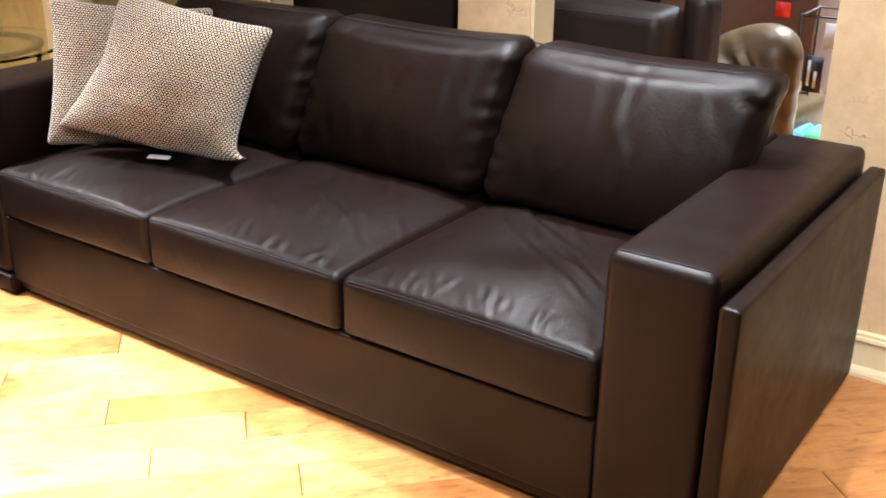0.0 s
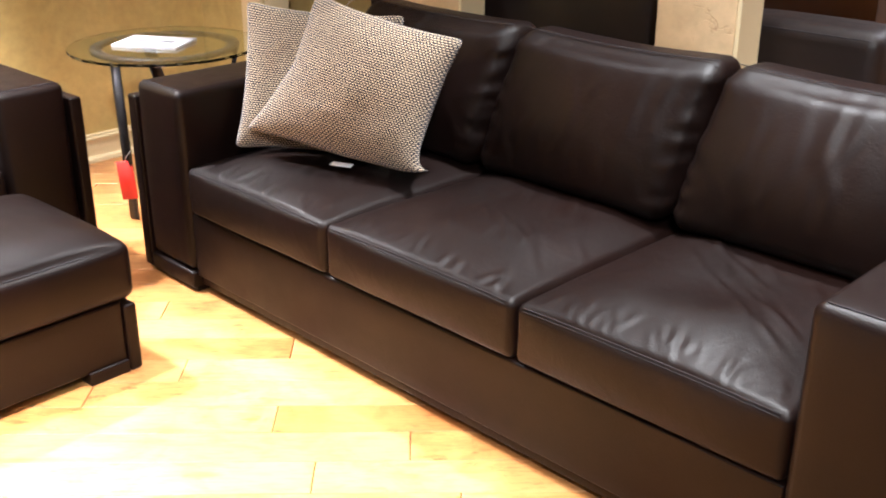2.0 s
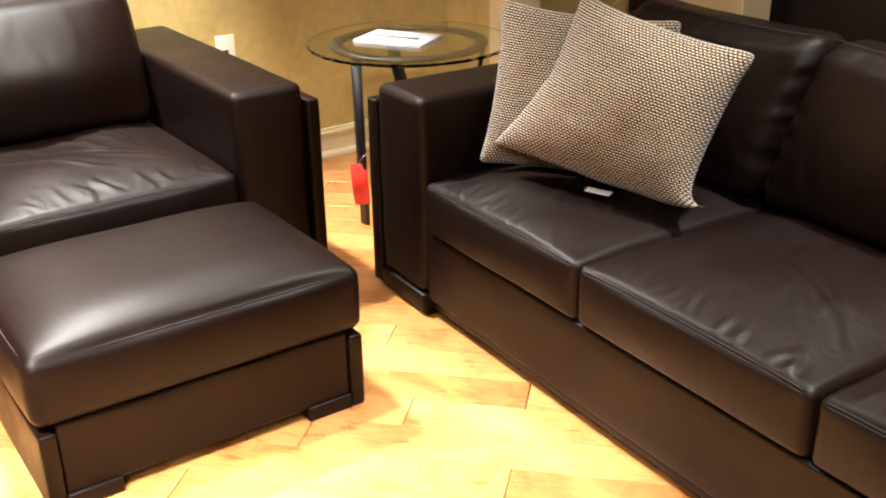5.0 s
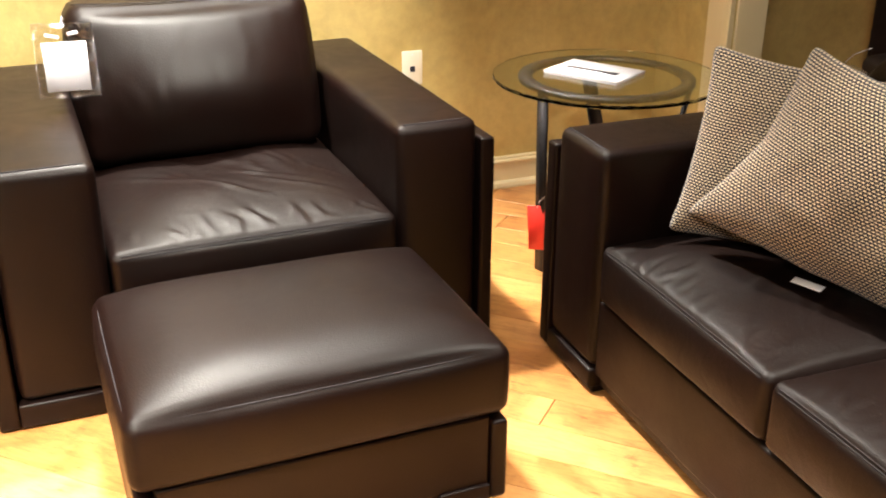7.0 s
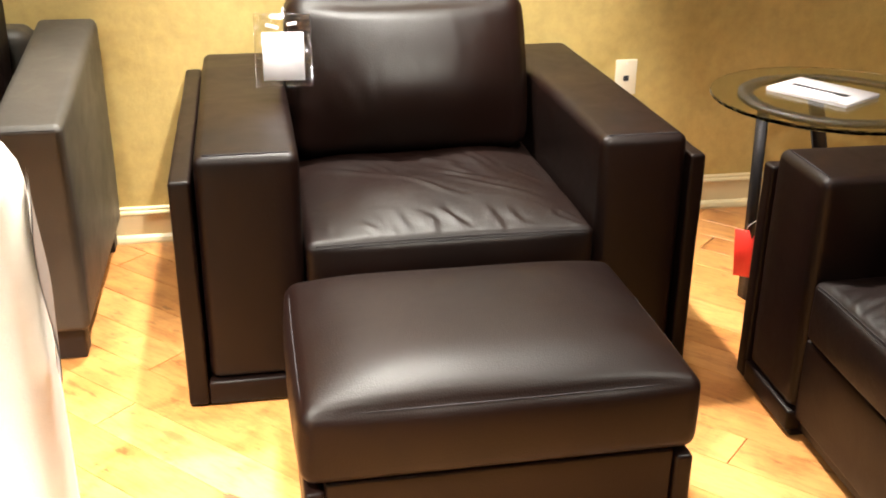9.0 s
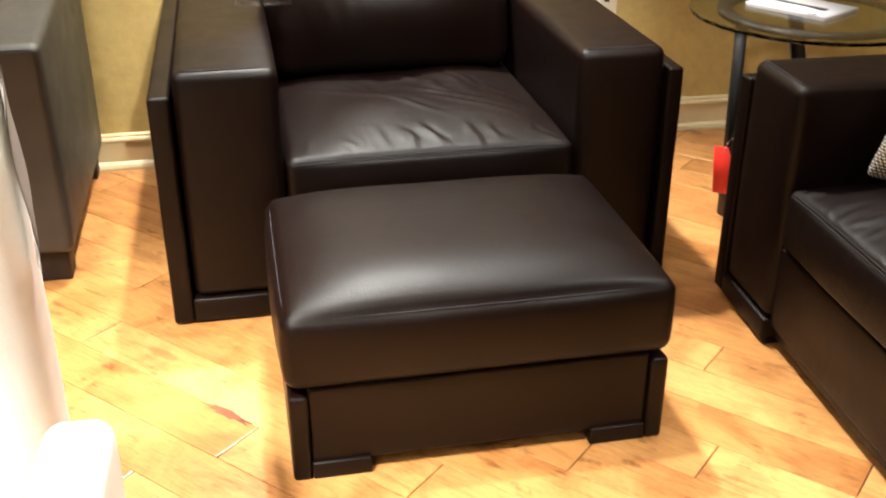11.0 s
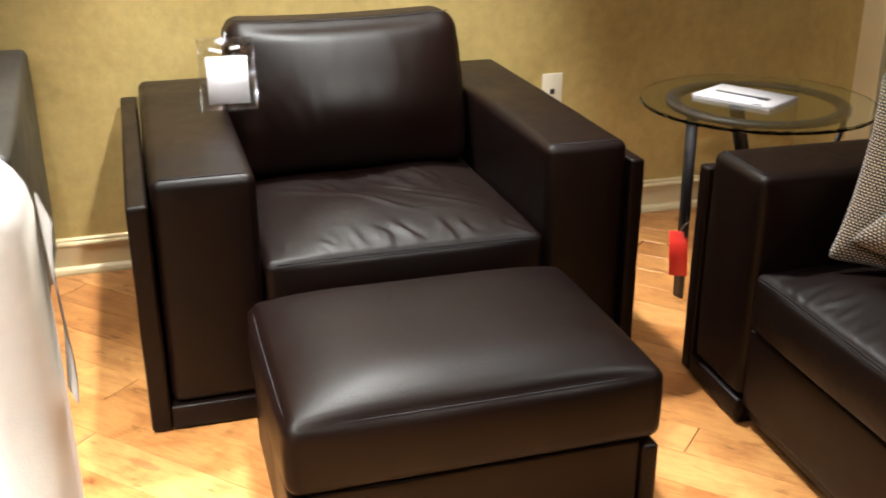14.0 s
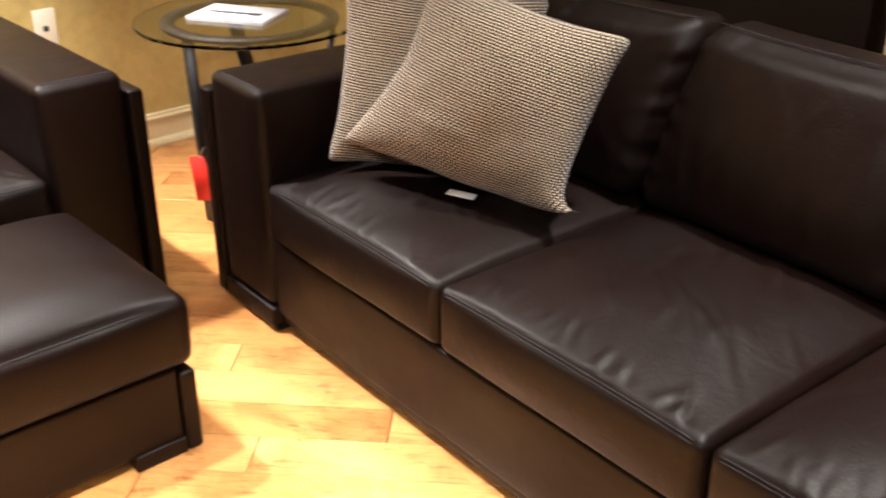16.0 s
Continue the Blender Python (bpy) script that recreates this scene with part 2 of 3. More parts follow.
INK = plain("black_ink", (0.02, 0.02, 0.022), 0.5)
RED = plain("red_card", (0.80, 0.035, 0.015), 0.5, grain=80, vary=0.06)
PLATE = plain("ivory_plastic", (0.74, 0.66, 0.46), 0.35, vary=0.03)
WHITE = plain("white_linen", (0.84, 0.80, 0.70), 0.85, grain=300, depth=0.001, vary=0.03)
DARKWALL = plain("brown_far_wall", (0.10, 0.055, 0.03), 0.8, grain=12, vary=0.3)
FARFLOOR = plain("pale_far_floor", (0.62, 0.55, 0.42), 0.5, grain=20)
BROWN = plain("brown_paint", (0.16, 0.10, 0.06), 0.7, grain=12, vary=0.2)
LAMP_TRIM = plain("lamp_trim", (0.75, 0.7, 0.62), 0.4)


# ---- mesh helpers ----
def part(name, bm, mat, parent=None, label="", smooth=True):
    me = bpy.data.meshes.new(name)
    bmesh.ops.recalc_face_normals(bm, faces=bm.faces)
    bm.to_mesh(me)
    bm.free()
    if smooth:
        for f in me.polygons:
            f.use_smooth = True
    me.materials.append(mat)
    ob = new(name, me)
    if parent:
        ob.parent = parent
    return tagged(ob, label)


def thing(name, m, label, category, group="", kind=""):
    ob = new(name)
    ob.empty_display_size = 0.1
    ob.matrix_basis = m
    return tagged(ob, label, category, group, kind)


def box(bm, lo, hi, r=0.0, segments=2):
    """A box from corner to corner with bevelled edges, added to bm."""
    lo, hi = Vector(lo), Vector(hi)
    made = bmesh.ops.create_cube(bm, size=1.0, matrix=Matrix.Translation((lo + hi) / 2) @ Matrix.Diagonal((*(hi - lo), 1)))
    if r > 0:
        edges = {e for v in made["verts"] for e in v.link_edges}
        bmesh.ops.bevel(bm, geom=list(edges), offset=r, segments=segments, profile=0.5, affect="EDGES")
    return bm


def boxed(lo, hi, r=0.0, segments=2):
    return box(bmesh.new(), lo, hi, r, segments)


def soft(lo, hi, r, step, shape=None):
    """A finely divided box with round edges; shape(point, unit place) moves each point."""
    lo, hi = Vector(lo), Vector(hi)
    half, mid = (hi - lo) / 2, (hi + lo) / 2
    bm = bmesh.new()
    seen = {}

    def vert(p):
        key = tuple(round(c, 5) for c in p)
        if key not in seen:
            inner = Vector([max(-half[i] + r, min(half[i] - r, p[i])) for i in range(3)])
            d = p - inner
            q = inner + d.normalized() * r if d.length > 1e-9 else p
            u = Vector([p[i] / half[i] for i in range(3)])
            seen[key] = bm.verts.new(mid + (shape(q.copy(), u) if shape else q))
        return seen[key]

    for axis in range(3):
        a, b = (axis + 1) % 3, (axis + 2) % 3
        na, nb = (max(3, int(2 * half[k] / step)) for k in (a, b))

        def ticks(h, k):
            inside = [-h + r + (2 * h - 2 * r) * i / k for i in range(k + 1)]
            return [-h, -h + r * 0.35, -h + r * 0.7] + inside + [h - r * 0.7, h - r * 0.35, h]

        ta, tb = ticks(half[a], na), ticks(half[b], nb)
        for sign in (-1, 1):
            for i in range(len(ta) - 1):
                for j in range(len(tb) - 1):
                    quad = []
                    for x, y in ((ta[i], tb[j]), (ta[i + 1], tb[j]), (ta[i + 1], tb[j + 1]), (ta[i], tb[j + 1])):
                        p = Vector((0, 0, 0))
                        p[axis], p[a], p[b] = sign * half[axis], x, y
                        quad.append(vert(p))
                    if len(set(quad)) == 4:
                        bm.faces.new(quad)
    return bm


def tube(points, radius, sides=8, closed=False):
    bm = bmesh.new()
    rings = []
    pts = [Vector(p) for p in points]
    for i, p in enumerate(pts):
        before = pts[i - 1] if i or closed else p
        after = pts[(i + 1) % len(pts)] if i < len(pts) - 1 or closed else p
        q = (after - before).to_track_quat("Z", "Y")
        rings.append([bm.verts.new(p + q @ Vector((radius * math.cos(a), radius * math.sin(a), 0))) for a in (math.tau * k / sides for k in range(sides))])
    for i in range(len(rings) - (0 if closed else 1)):
        one, two = rings[i], rings[(i + 1) % len(rings)]
        for k in range(sides):
            bm.faces.new((one[k], one[(k + 1) % sides], two[(k + 1) % sides], two[k]))
    if not closed:
        bm.faces.new(rings[0][::-1]), bm.faces.new(rings[-1])
    return bm


def lathe(profile, sides=48):
    """Turns a closed loop of (radius, height) round the upright axis."""
    bm = bmesh.new()
    rings = [[bm.verts.new((r * math.cos(math.tau * k / sides), r * math.sin(math.tau * k / sides), z)) for k in range(sides)] for r, z in profile]
    for i in range(len(rings)):
        one, two = rings[i], rings[(i + 1) % len(rings)]
        for k in range(sides):
            bm.faces.new((one[k], one[(k + 1) % sides], two[(k + 1) % sides], two[k]))
    return bm


def bar(name, points, radius, mat, parent, sides=8):
    return part(name, tube(points, radius, sides), mat, parent)


def folds(seed, count, width, depth, reach):
    """Random short creases: each a place, a direction, a length and a strength."""
    rng = random.Random(seed)
    return [(rng.uniform(-width, width), rng.uniform(-depth, depth), rng.uniform(-0.5, 0.5), rng.uniform(0.4, 1.0) * reach, rng.uniform(0.5, 1.0)) for _ in range(count)]


def crease(x, y, creases, thick):
    h = 0.0
    for cx, cy, turn, reach, strong in creases:
        dx, dy = x - cx, y - cy
        along, across = dx * math.sin(turn) + dy * math.cos(turn), dx * math.cos(turn) - dy * math.sin(turn)
        across += 0.008 * math.sin(along * 31 + cx * 40)
        g = math.exp(-(along / reach) ** 2) * strong
        h += g * math.exp(-(across / thick) ** 2) - 0.6 * g * math.exp(-((across - 1.7 * thick) / thick) ** 2)
    return h


# ---- upholstery ----
def seat_cushion(name, parent, x0, x1, y0, y1, z0, z1, seed, crown=0.052):
    """A seat cushion whose front faces -y, with a boxed front, a stitched front edge and creases."""
    w, d = (x1 - x0) / 2, (y1 - y0) / 2
    front = folds(seed, 26, w * 0.95, 0.035, 0.05)
    middle = folds(seed + 7, 16, w * 0.6, d * 0.5, 0.085)

    def shape(q, u):
        n = noise.noise(Vector((q.x * 5 + seed * 3.1, q.y * 5, q.z * 5)))
        if u.z > 0.2:
            k = (1 - abs(u.x) ** 2.6) * (1 - abs(u.y) ** 3.0)
            lift = min(1, max(0, (u.z - 0.2) / 0.8))
            sag = 0.018 * math.exp(-((u.x * 1.6) ** 2 + ((u.y - 0.15) * 1.8) ** 2))
            q.z += lift * (crown * k - sag + 0.014 * n * k)
            edge = math.exp(-((q.y + d - 0.05) / 0.055) ** 2)
            q.z += lift * 0.0026 * crease(q.x + 0.35 * (q.y + d), q.y + d - 0.05, front, 0.0085) * edge
            q.z += lift * 0.0042 * crease(q.x * 0.8 + q.y * 0.6, q.y, middle, 0.011) * k
        if u.y < -0.9:
            q.y += -0.012 * (1 - u.x ** 4) * (1 - u.z ** 2) + 0.003 * n
        if abs(u.x) > 0.9:
            q.x += math.copysign(0.004 * n, u.x)
        return q

    ob = part(name, soft((x0, y0, z0), (x1, y1, z1), 0.019, 0.0075, shape), LEATHER_SOFT, parent)
    for dz in (0.0, -0.006):
        pts = [(x0 + 0.022 + (x1 - x0 - 0.044) * i / 40, y0 + (0.0006 if dz else 0.0030), z1 - (0.0112 if dz else 0.0050) + 0.004 * (1 - abs(i / 20 - 1) ** 2.6)) for i in range(41)]
        part("seam", tube(pts, 0.0013, 5), THREAD, ob)
    return ob


def back_cushion(name, parent, x0, x1, seed, y_base, z0, z1, lean, thick, mat=None, corner=0.0, skew=0.0, plump=0.066, creases_of=1.0):
    """A loose back cushion, leaning back, facing -y, with a box seam round its top."""
    w, h = (x1 - x0) / 2, (z1 - z0) / 2
    wrinkle = folds(seed, 16, w * 0.8, h * 0.8, 0.12)
    side = folds(seed + 3, 10, 0.0, h * 0.8, 0.05)

    def shape(q, u):
        n = noise.noise(Vector((q.x * 4 + seed * 1.7, q.y * 4, q.z * 4)))
        puff = (1 - abs(u.x) ** 2.4) * (1 - abs(u.z) ** 1.8)
        if u.y < 0:
            q.y -= plump * puff + 0.005 * n * puff
            q.y -= 0.0036 * creases_of * crease(q.x, q.z, wrinkle, 0.013) * (1 - u.x ** 6)
            if corner:
                slant = (u.z - 0.70) + 0.9 * (u.x * corner - 0.90)
                knot = ((u.x * corner - 0.92) / 0.10) ** 2 + (slant / 0.045) ** 2
                q.y += 0.022 * math.exp(-knot)
            rim = math.exp(-((abs(q.x) - w + 0.03) / 0.045) ** 2)
            q.y -= 0.007 * creases_of * crease(q.z, abs(q.x) - w, [(c[1], 0.0, c[2], c[3], c[4]) for c in side], 0.014) * rim
        if u.z > 0.85:
            q.z += -0.009 * (1 - u.x ** 2) + 0.004 * n
        if abs(u.x) > 0.85:
            q.x += math.copysign(0.010 * (1 - u.z ** 2) + 0.004 * n, u.x)
        if corner and u.x * corner > 0.9 and u.z > 0.55:
            q.x += corner * 0.035 * (u.z - 0.55)
        q.y += (q.z + h) * lean
        q.x += (q.z + h) * skew
        return q

    ob = part(name, soft((x0, y_base, z0), (x1, y_base + thick, z1), 0.050, 0.0125, shape), mat or LEATHER_SOFT, parent)
    pts = []
    for i in range(41):
        u = -1 + 2 * i / 40
        pts.append(((x0 + x1) / 2 + u * (w - 0.02) + 2 * h * skew, y_base + 2 * h * lean + 0.024, z1 - 0.009 * (1 - u * u) - 0.001))
    part("seam", tube(pts, 0.0013, 5), THREAD, ob)
    return ob


def padded(name, lo, hi, r, parent, mat=None, seed=0, puff=0.005, step=0.035):
    def shape(q, u):
        n = noise.noise(Vector((q.x * 6 + seed, q.y * 6, q.z * 6)))
        for i in range(3):
            j, k = (i + 1) % 3, (i + 2) % 3
            if abs(u[i]) > 0.98:
                q[i] += math.copysign(puff * (1 - u[j] ** 4) * (1 - u[k] ** 4) + 0.0015 * n, u[i])
        return q
    return part(name, soft(lo, hi, r, step, shape), mat or LEATHER, parent)


def arm_set(parent, x_in, side, depth, height, wide=0.205, slab=0.037, mat=None, low=0.014):
    """One box arm with its outer slab, base strip and foot; side is +1 or -1, x_in its inner face."""
    mat = mat or LEATHER
    xs = lambda a, b: (min(x_in + side * a, x_in + side * b), max(x_in + side * a, x_in + side * b))
    a, b = xs(0, wide)
    arm = padded("arm", (a, 0.0, 0.068), (b, depth, height), 0.021, parent, mat, x_in)
    for dy, dz in ((0.004, 0.0), (0.0105, 0.0)):
        part("seam", tube([(a + 0.020 + (b - a - 0.040) * i / 12, dy + 0.006, height + 0.0012 - (0.006 if dy < 0.01 else 0.0)) for i in range(13)], 0.0017, 5), THREAD, arm)
    c, d = xs(wide + 0.008, wide + 0.008 + slab)
    padded("outer_panel", (c, -0.004, low), (d, depth + 0.01, height - 0.048), 0.008, parent, mat, x_in + 3, 0.001)
    e, f = xs(-0.002, wide + 0.0075)
    part("base_strip", boxed((e, -0.004, low), (f, depth, 0.064), 0.006), mat, parent)
    g, h = xs(0.0, wide + 0.006)
    part("foot", boxed((g, 0.01, 0.0), (h, 0.14, low - 0.0005), 0.001), LEATHER, parent)
    part("foot", boxed((g, depth - 0.14, 0.0), (h, depth - 0.01, low - 0.0005), 0.001), LEATHER, parent)


# ---- structure ----
LEFT, BACK, THICK = -1.153, 0.985, 0.11
WEST = pose(LEFT, 0, 0, 0, 0, 2.3)  # the west wall is not quite square to the rest


def structure(name, bm, mat, label="", smooth=False):
    return tagged(part(name, bm, mat, None, label, smooth), kind="structure")


FLOOR_TURN = 46.3
floor = structure("floor", boxed((LEFT - 0.4, -4.6, -0.06), (5.2, 5.2, -0.012)), GAP, "warm maple plank floor laid on the diagonal")
structure("wall_west", boxed((-0.15, -4.7, 0), (0, 5.3, CEILING)), WALL_A, "mustard yellow hand-trowelled plaster wall").matrix_basis = WEST
structure("wall_east", boxed((5.05, -4.6, 0), (5.2, 5.2, CEILING)), BROWN)
structure("wall_south", boxed((LEFT, -4.6, 0), (5.05, -4.45, CEILING)), BROWN)
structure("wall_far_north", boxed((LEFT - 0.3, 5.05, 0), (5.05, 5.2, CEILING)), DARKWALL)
structure("ceiling", boxed((LEFT - 0.3, -4.45, CEILING), (5.05, 5.05, CEILING + 0.1)), CEIL)
# back wall in piers between three tall cased openings
PIERS = [(LEFT - 0.1, -0.74), (0.005, 0.335), (1.095, 1.335), (2.155, 5.05)]
OPEN_TOP = 2.3
for i, (a, b) in enumerate(PIERS):
    structure("wall_north_pier_%d" % (i + 1), boxed((a, BACK, 0), (b, BACK + THICK, OPEN_TOP)), WALL_B if i else WALL_A, "peach plaster pier with fine cracks" if i else "mustard plaster pier beside the corner")
structure("wall_north_header", boxed((LEFT - 0.1, BACK, OPEN_TOP), (5.05, BACK + THICK, CEILING)), WALL_B)
# smooth cream linings on the jambs, and a broad casing beside the corner
for i, (a, b) in enumerate(PIERS[:3]):
    structure("jamb_lining_%d" % (i + 1), boxed((b, BACK + 0.002, 0), (b + 0.012, BACK + THICK + 0.004, OPEN_TOP - 0.01), 0.002), CREAM, "cream painted jamb lining")
structure("casing_1", boxed((-0.87, BACK - 0.018, 0.116), (-0.74, BACK, OPEN_TOP), 0.004), CREAM, "broad cream painted casing")
structure("casing_bead_1", boxed((-0.765, BACK - 0.03, 0.116), (-0.73, BACK - 0.0185, OPEN_TOP), 0.005), CREAM)


def baseboard(n, run, place):
    """A board with a bead on top and a shoe moulding, along local x, its face towards -y."""
    top = [(0, 0), (-0.014, 0), (-0.014, 0.088), (-0.019, 0.090), (-0.021, 0.095), (-0.019, 0.101), (-0.012, 0.103), (-0.012, 0.110), (-0.006, 0.113), (0, 0.113)]
    shoe = [(-0.0145, 0), (-0.033, 0), (-0.033, 0.008), (-0.029, 0.018), (-0.022, 0.023), (-0.0145, 0.024)]
    for name, prof in (("baseboard_%d" % n, top), ("shoe_trim_%d" % n, shoe)):
        bm = bmesh.new()
        ends = [[bm.verts.new((x, y, z)) for y, z in prof] for x in (0, run)]
        for k in range(len(prof)):
            bm.faces.new((ends[0][k], ends[0][(k + 1) % len(prof)], ends[1][(k + 1) % len(prof)], ends[1][k]))
        bm.faces.new(ends[0]), bm.faces.new(ends[1][::-1])
        structure(name, bm, CREAM, "cream painted baseboard with a bead and shoe moulding").matrix_basis = place


baseboard(1, 5.47, WEST @ pose(0, -4.45, 0, 0, 0, 90))
baseboard(2, 0.36, pose(LEFT + 0.0, BACK, 0))
baseboard(3, 2.885, pose(2.155, BACK, 0))


# ---- sofa ----
ARM_H, DEPTH = 0.600, 0.955
sofa = thing("sofa", pose(0, 0, 0), "dark brown leather three-seat sofa with boxy arms", "sofa")
IN_L, IN_R = 0.222, 2.078
arm_set(sofa, IN_L, -1, DEPTH - 0.03, ARM_H, 0.222, 0.044)
arm_set(sofa, IN_R, 1, DEPTH - 0.03, ARM_H)
padded("front_rail", (IN_L + 0.003, 0.011, 0.052), (IN_R - 0.003, 0.06, 0.245), 0.006, sofa, None, 4, 0.002)
part("plinth_strip", boxed((IN_L + 0.01, 0.022, 0.024), (IN_R - 0.01, 0.05, 0.0515), 0.003), LEATHER, sofa)
part("seat_deck", boxed((IN_L, 0.061, 0.06), (IN_R, 0.80, 0.235), 0.006), LEATHER, sofa)
padded("back_frame", (IN_L + 0.002, 0.745, 0.05), (IN_R - 0.002, DEPTH - 0.02, 0.60), 0.02, sofa, None, 9)
W3 = (IN_R - IN_L) / 3
for i in range(3):
    x0 = IN_L + W3 * i
    seat_cushion("seat_cushion", sofa, x0 + 0.004, x0 + W3 - 0.004, 0.004, 0.70, 0.247, 0.386, 11 + i)
    back_cushion("back_cushion", sofa, x0 + 0.004, x0 + W3 - 0.008, 31 + i, 0.515, 0.405, 0.797, 0.24, 0.145, None, 1.0 if i == 2 else 0.0, 0.19)

# ---- armchair and ottoman ----
# local frame: front towards -y, x to its own right seen from behind the camera
CH = pose(-0.09, -0.703, 0, 0, 0, 92.5)
chair = thing("armchair", CH, "dark brown leather armchair with boxy arms", "armchair")
CI = 0.338
arm_set(chair, -CI, -1, 0.985, 0.600, 0.222, 0.046, None, 0.005)
arm_set(chair, CI, 1, 0.985, 0.600, 0.205, 0.037, None, 0.005)
padded("front_rail", (-CI + 0.003, 0.011, 0.052), (CI - 0.003, 0.06, 0.245), 0.006, chair, None, 4, 0.002)
part("seat_deck", boxed((-CI, 0.061, 0.06), (CI, 0.82, 0.235), 0.006), LEATHER, chair)
padded("back_frame", (-CI + 0.002, 0.77, 0.05), (CI - 0.002, 0.98, 0.60), 0.02, chair, None, 9)
seat_cushion("seat_cushion", chair, -CI + 0.006, CI - 0.006, -0.008, 0.72, 0.247, 0.39, 23, 0.058)
back_cushion("back_cushion", chair, -CI + 0.012, CI - 0.03, 45, 0.50, 0.41, 0.818, 0.30, 0.17, LEATHER, 0.0, 0.0, 0.108, 0.35)

ottoman = thing("ottoman", pose(0.268, -0.711, 0, 0, 0, 92.5), "dark brown leather ottoman with a thick cushion", "ottoman")
OW, OD = 0.363, 0.268


def ottoman_top(q, u):
    n = noise.noise(Vector((q.x * 5 + 3, q.y * 5, q.z * 5)))
    k = (1 - abs(u.x) ** 5) * (1 - abs(u.y) ** 5)
    if u.z > 0.2:
        q.z += 0.043 * k * min(1, (u.z - 0.2) / 0.8) + 0.003 * n * k
    for i in (0, 1):
        if abs(u[i]) > 0.9:
            q[i] += math.copysign(0.012 * (1 - u.z ** 2) * (1 - u[1 - i] ** 4) + 0.002 * n, u[i])
    return q


cush = part("cushion", soft((-OW, -OD, 0.196), (OW, OD, 0.346), 0.026, 0.018, ottoman_top), LEATHER, ottoman)
for k, dz in ((0.003, 0), (-0.001, -0.007)):
    loop = [(sx * (OW - c) + dx, sy * (OD - c) + dy, 0.338 + dz) for sx, sy, c, dx, dy in
            [(-1, -1, 0.012, 0, 0), (1, -1, 0.012, 0, 0), (1, 1, 0.012, 0, 0), (-1, 1, 0.012, 0, 0)]]
    pts = []
    for a, b in zip(loop, loop[1:] + loop[:1]):
        for i in range(20):
            t = i / 20
            bow = 0.007 - k + 0.002 * (1 - (2 * t - 1) ** 2) - 0.008 * (2 * t - 1) ** 10
            p = Vector(a).lerp(Vector(b), t)
            out = Vector((b[1] - a[1], a[0] - b[0], 0)).normalized()
            pts.append(p + out * bow)
    part("seam", tube(pts, 0.0016, 5, True), THREAD, cush)
padded("base", (-OW + 0.04, -OD + 0.012, 0.03), (OW - 0.04, OD - 0.012, 0.194), 0.006, ottoman, None, 2, 0.002)
for sx in (-1, 1):
    a, b = sorted((sx * (OW - 0.038), sx * (OW - 0.004)))
    padded("side_panel", (a, -OD + 0.004, 0.0), (b, OD - 0.004, 0.182), 0.008, ottoman, None, sx, 0.001)
    for sy in (-1, 1):
        a, b = sorted((sx * (OW - 0.15), sx * (OW - 0.039)))
        c, d = sorted((sy * (OD - 0.004), sy * (OD - 0.06)))
        part("foot", boxed((a, c, 0.0), (b, d, 0.036), 0.004), LEATHER, ottoman)


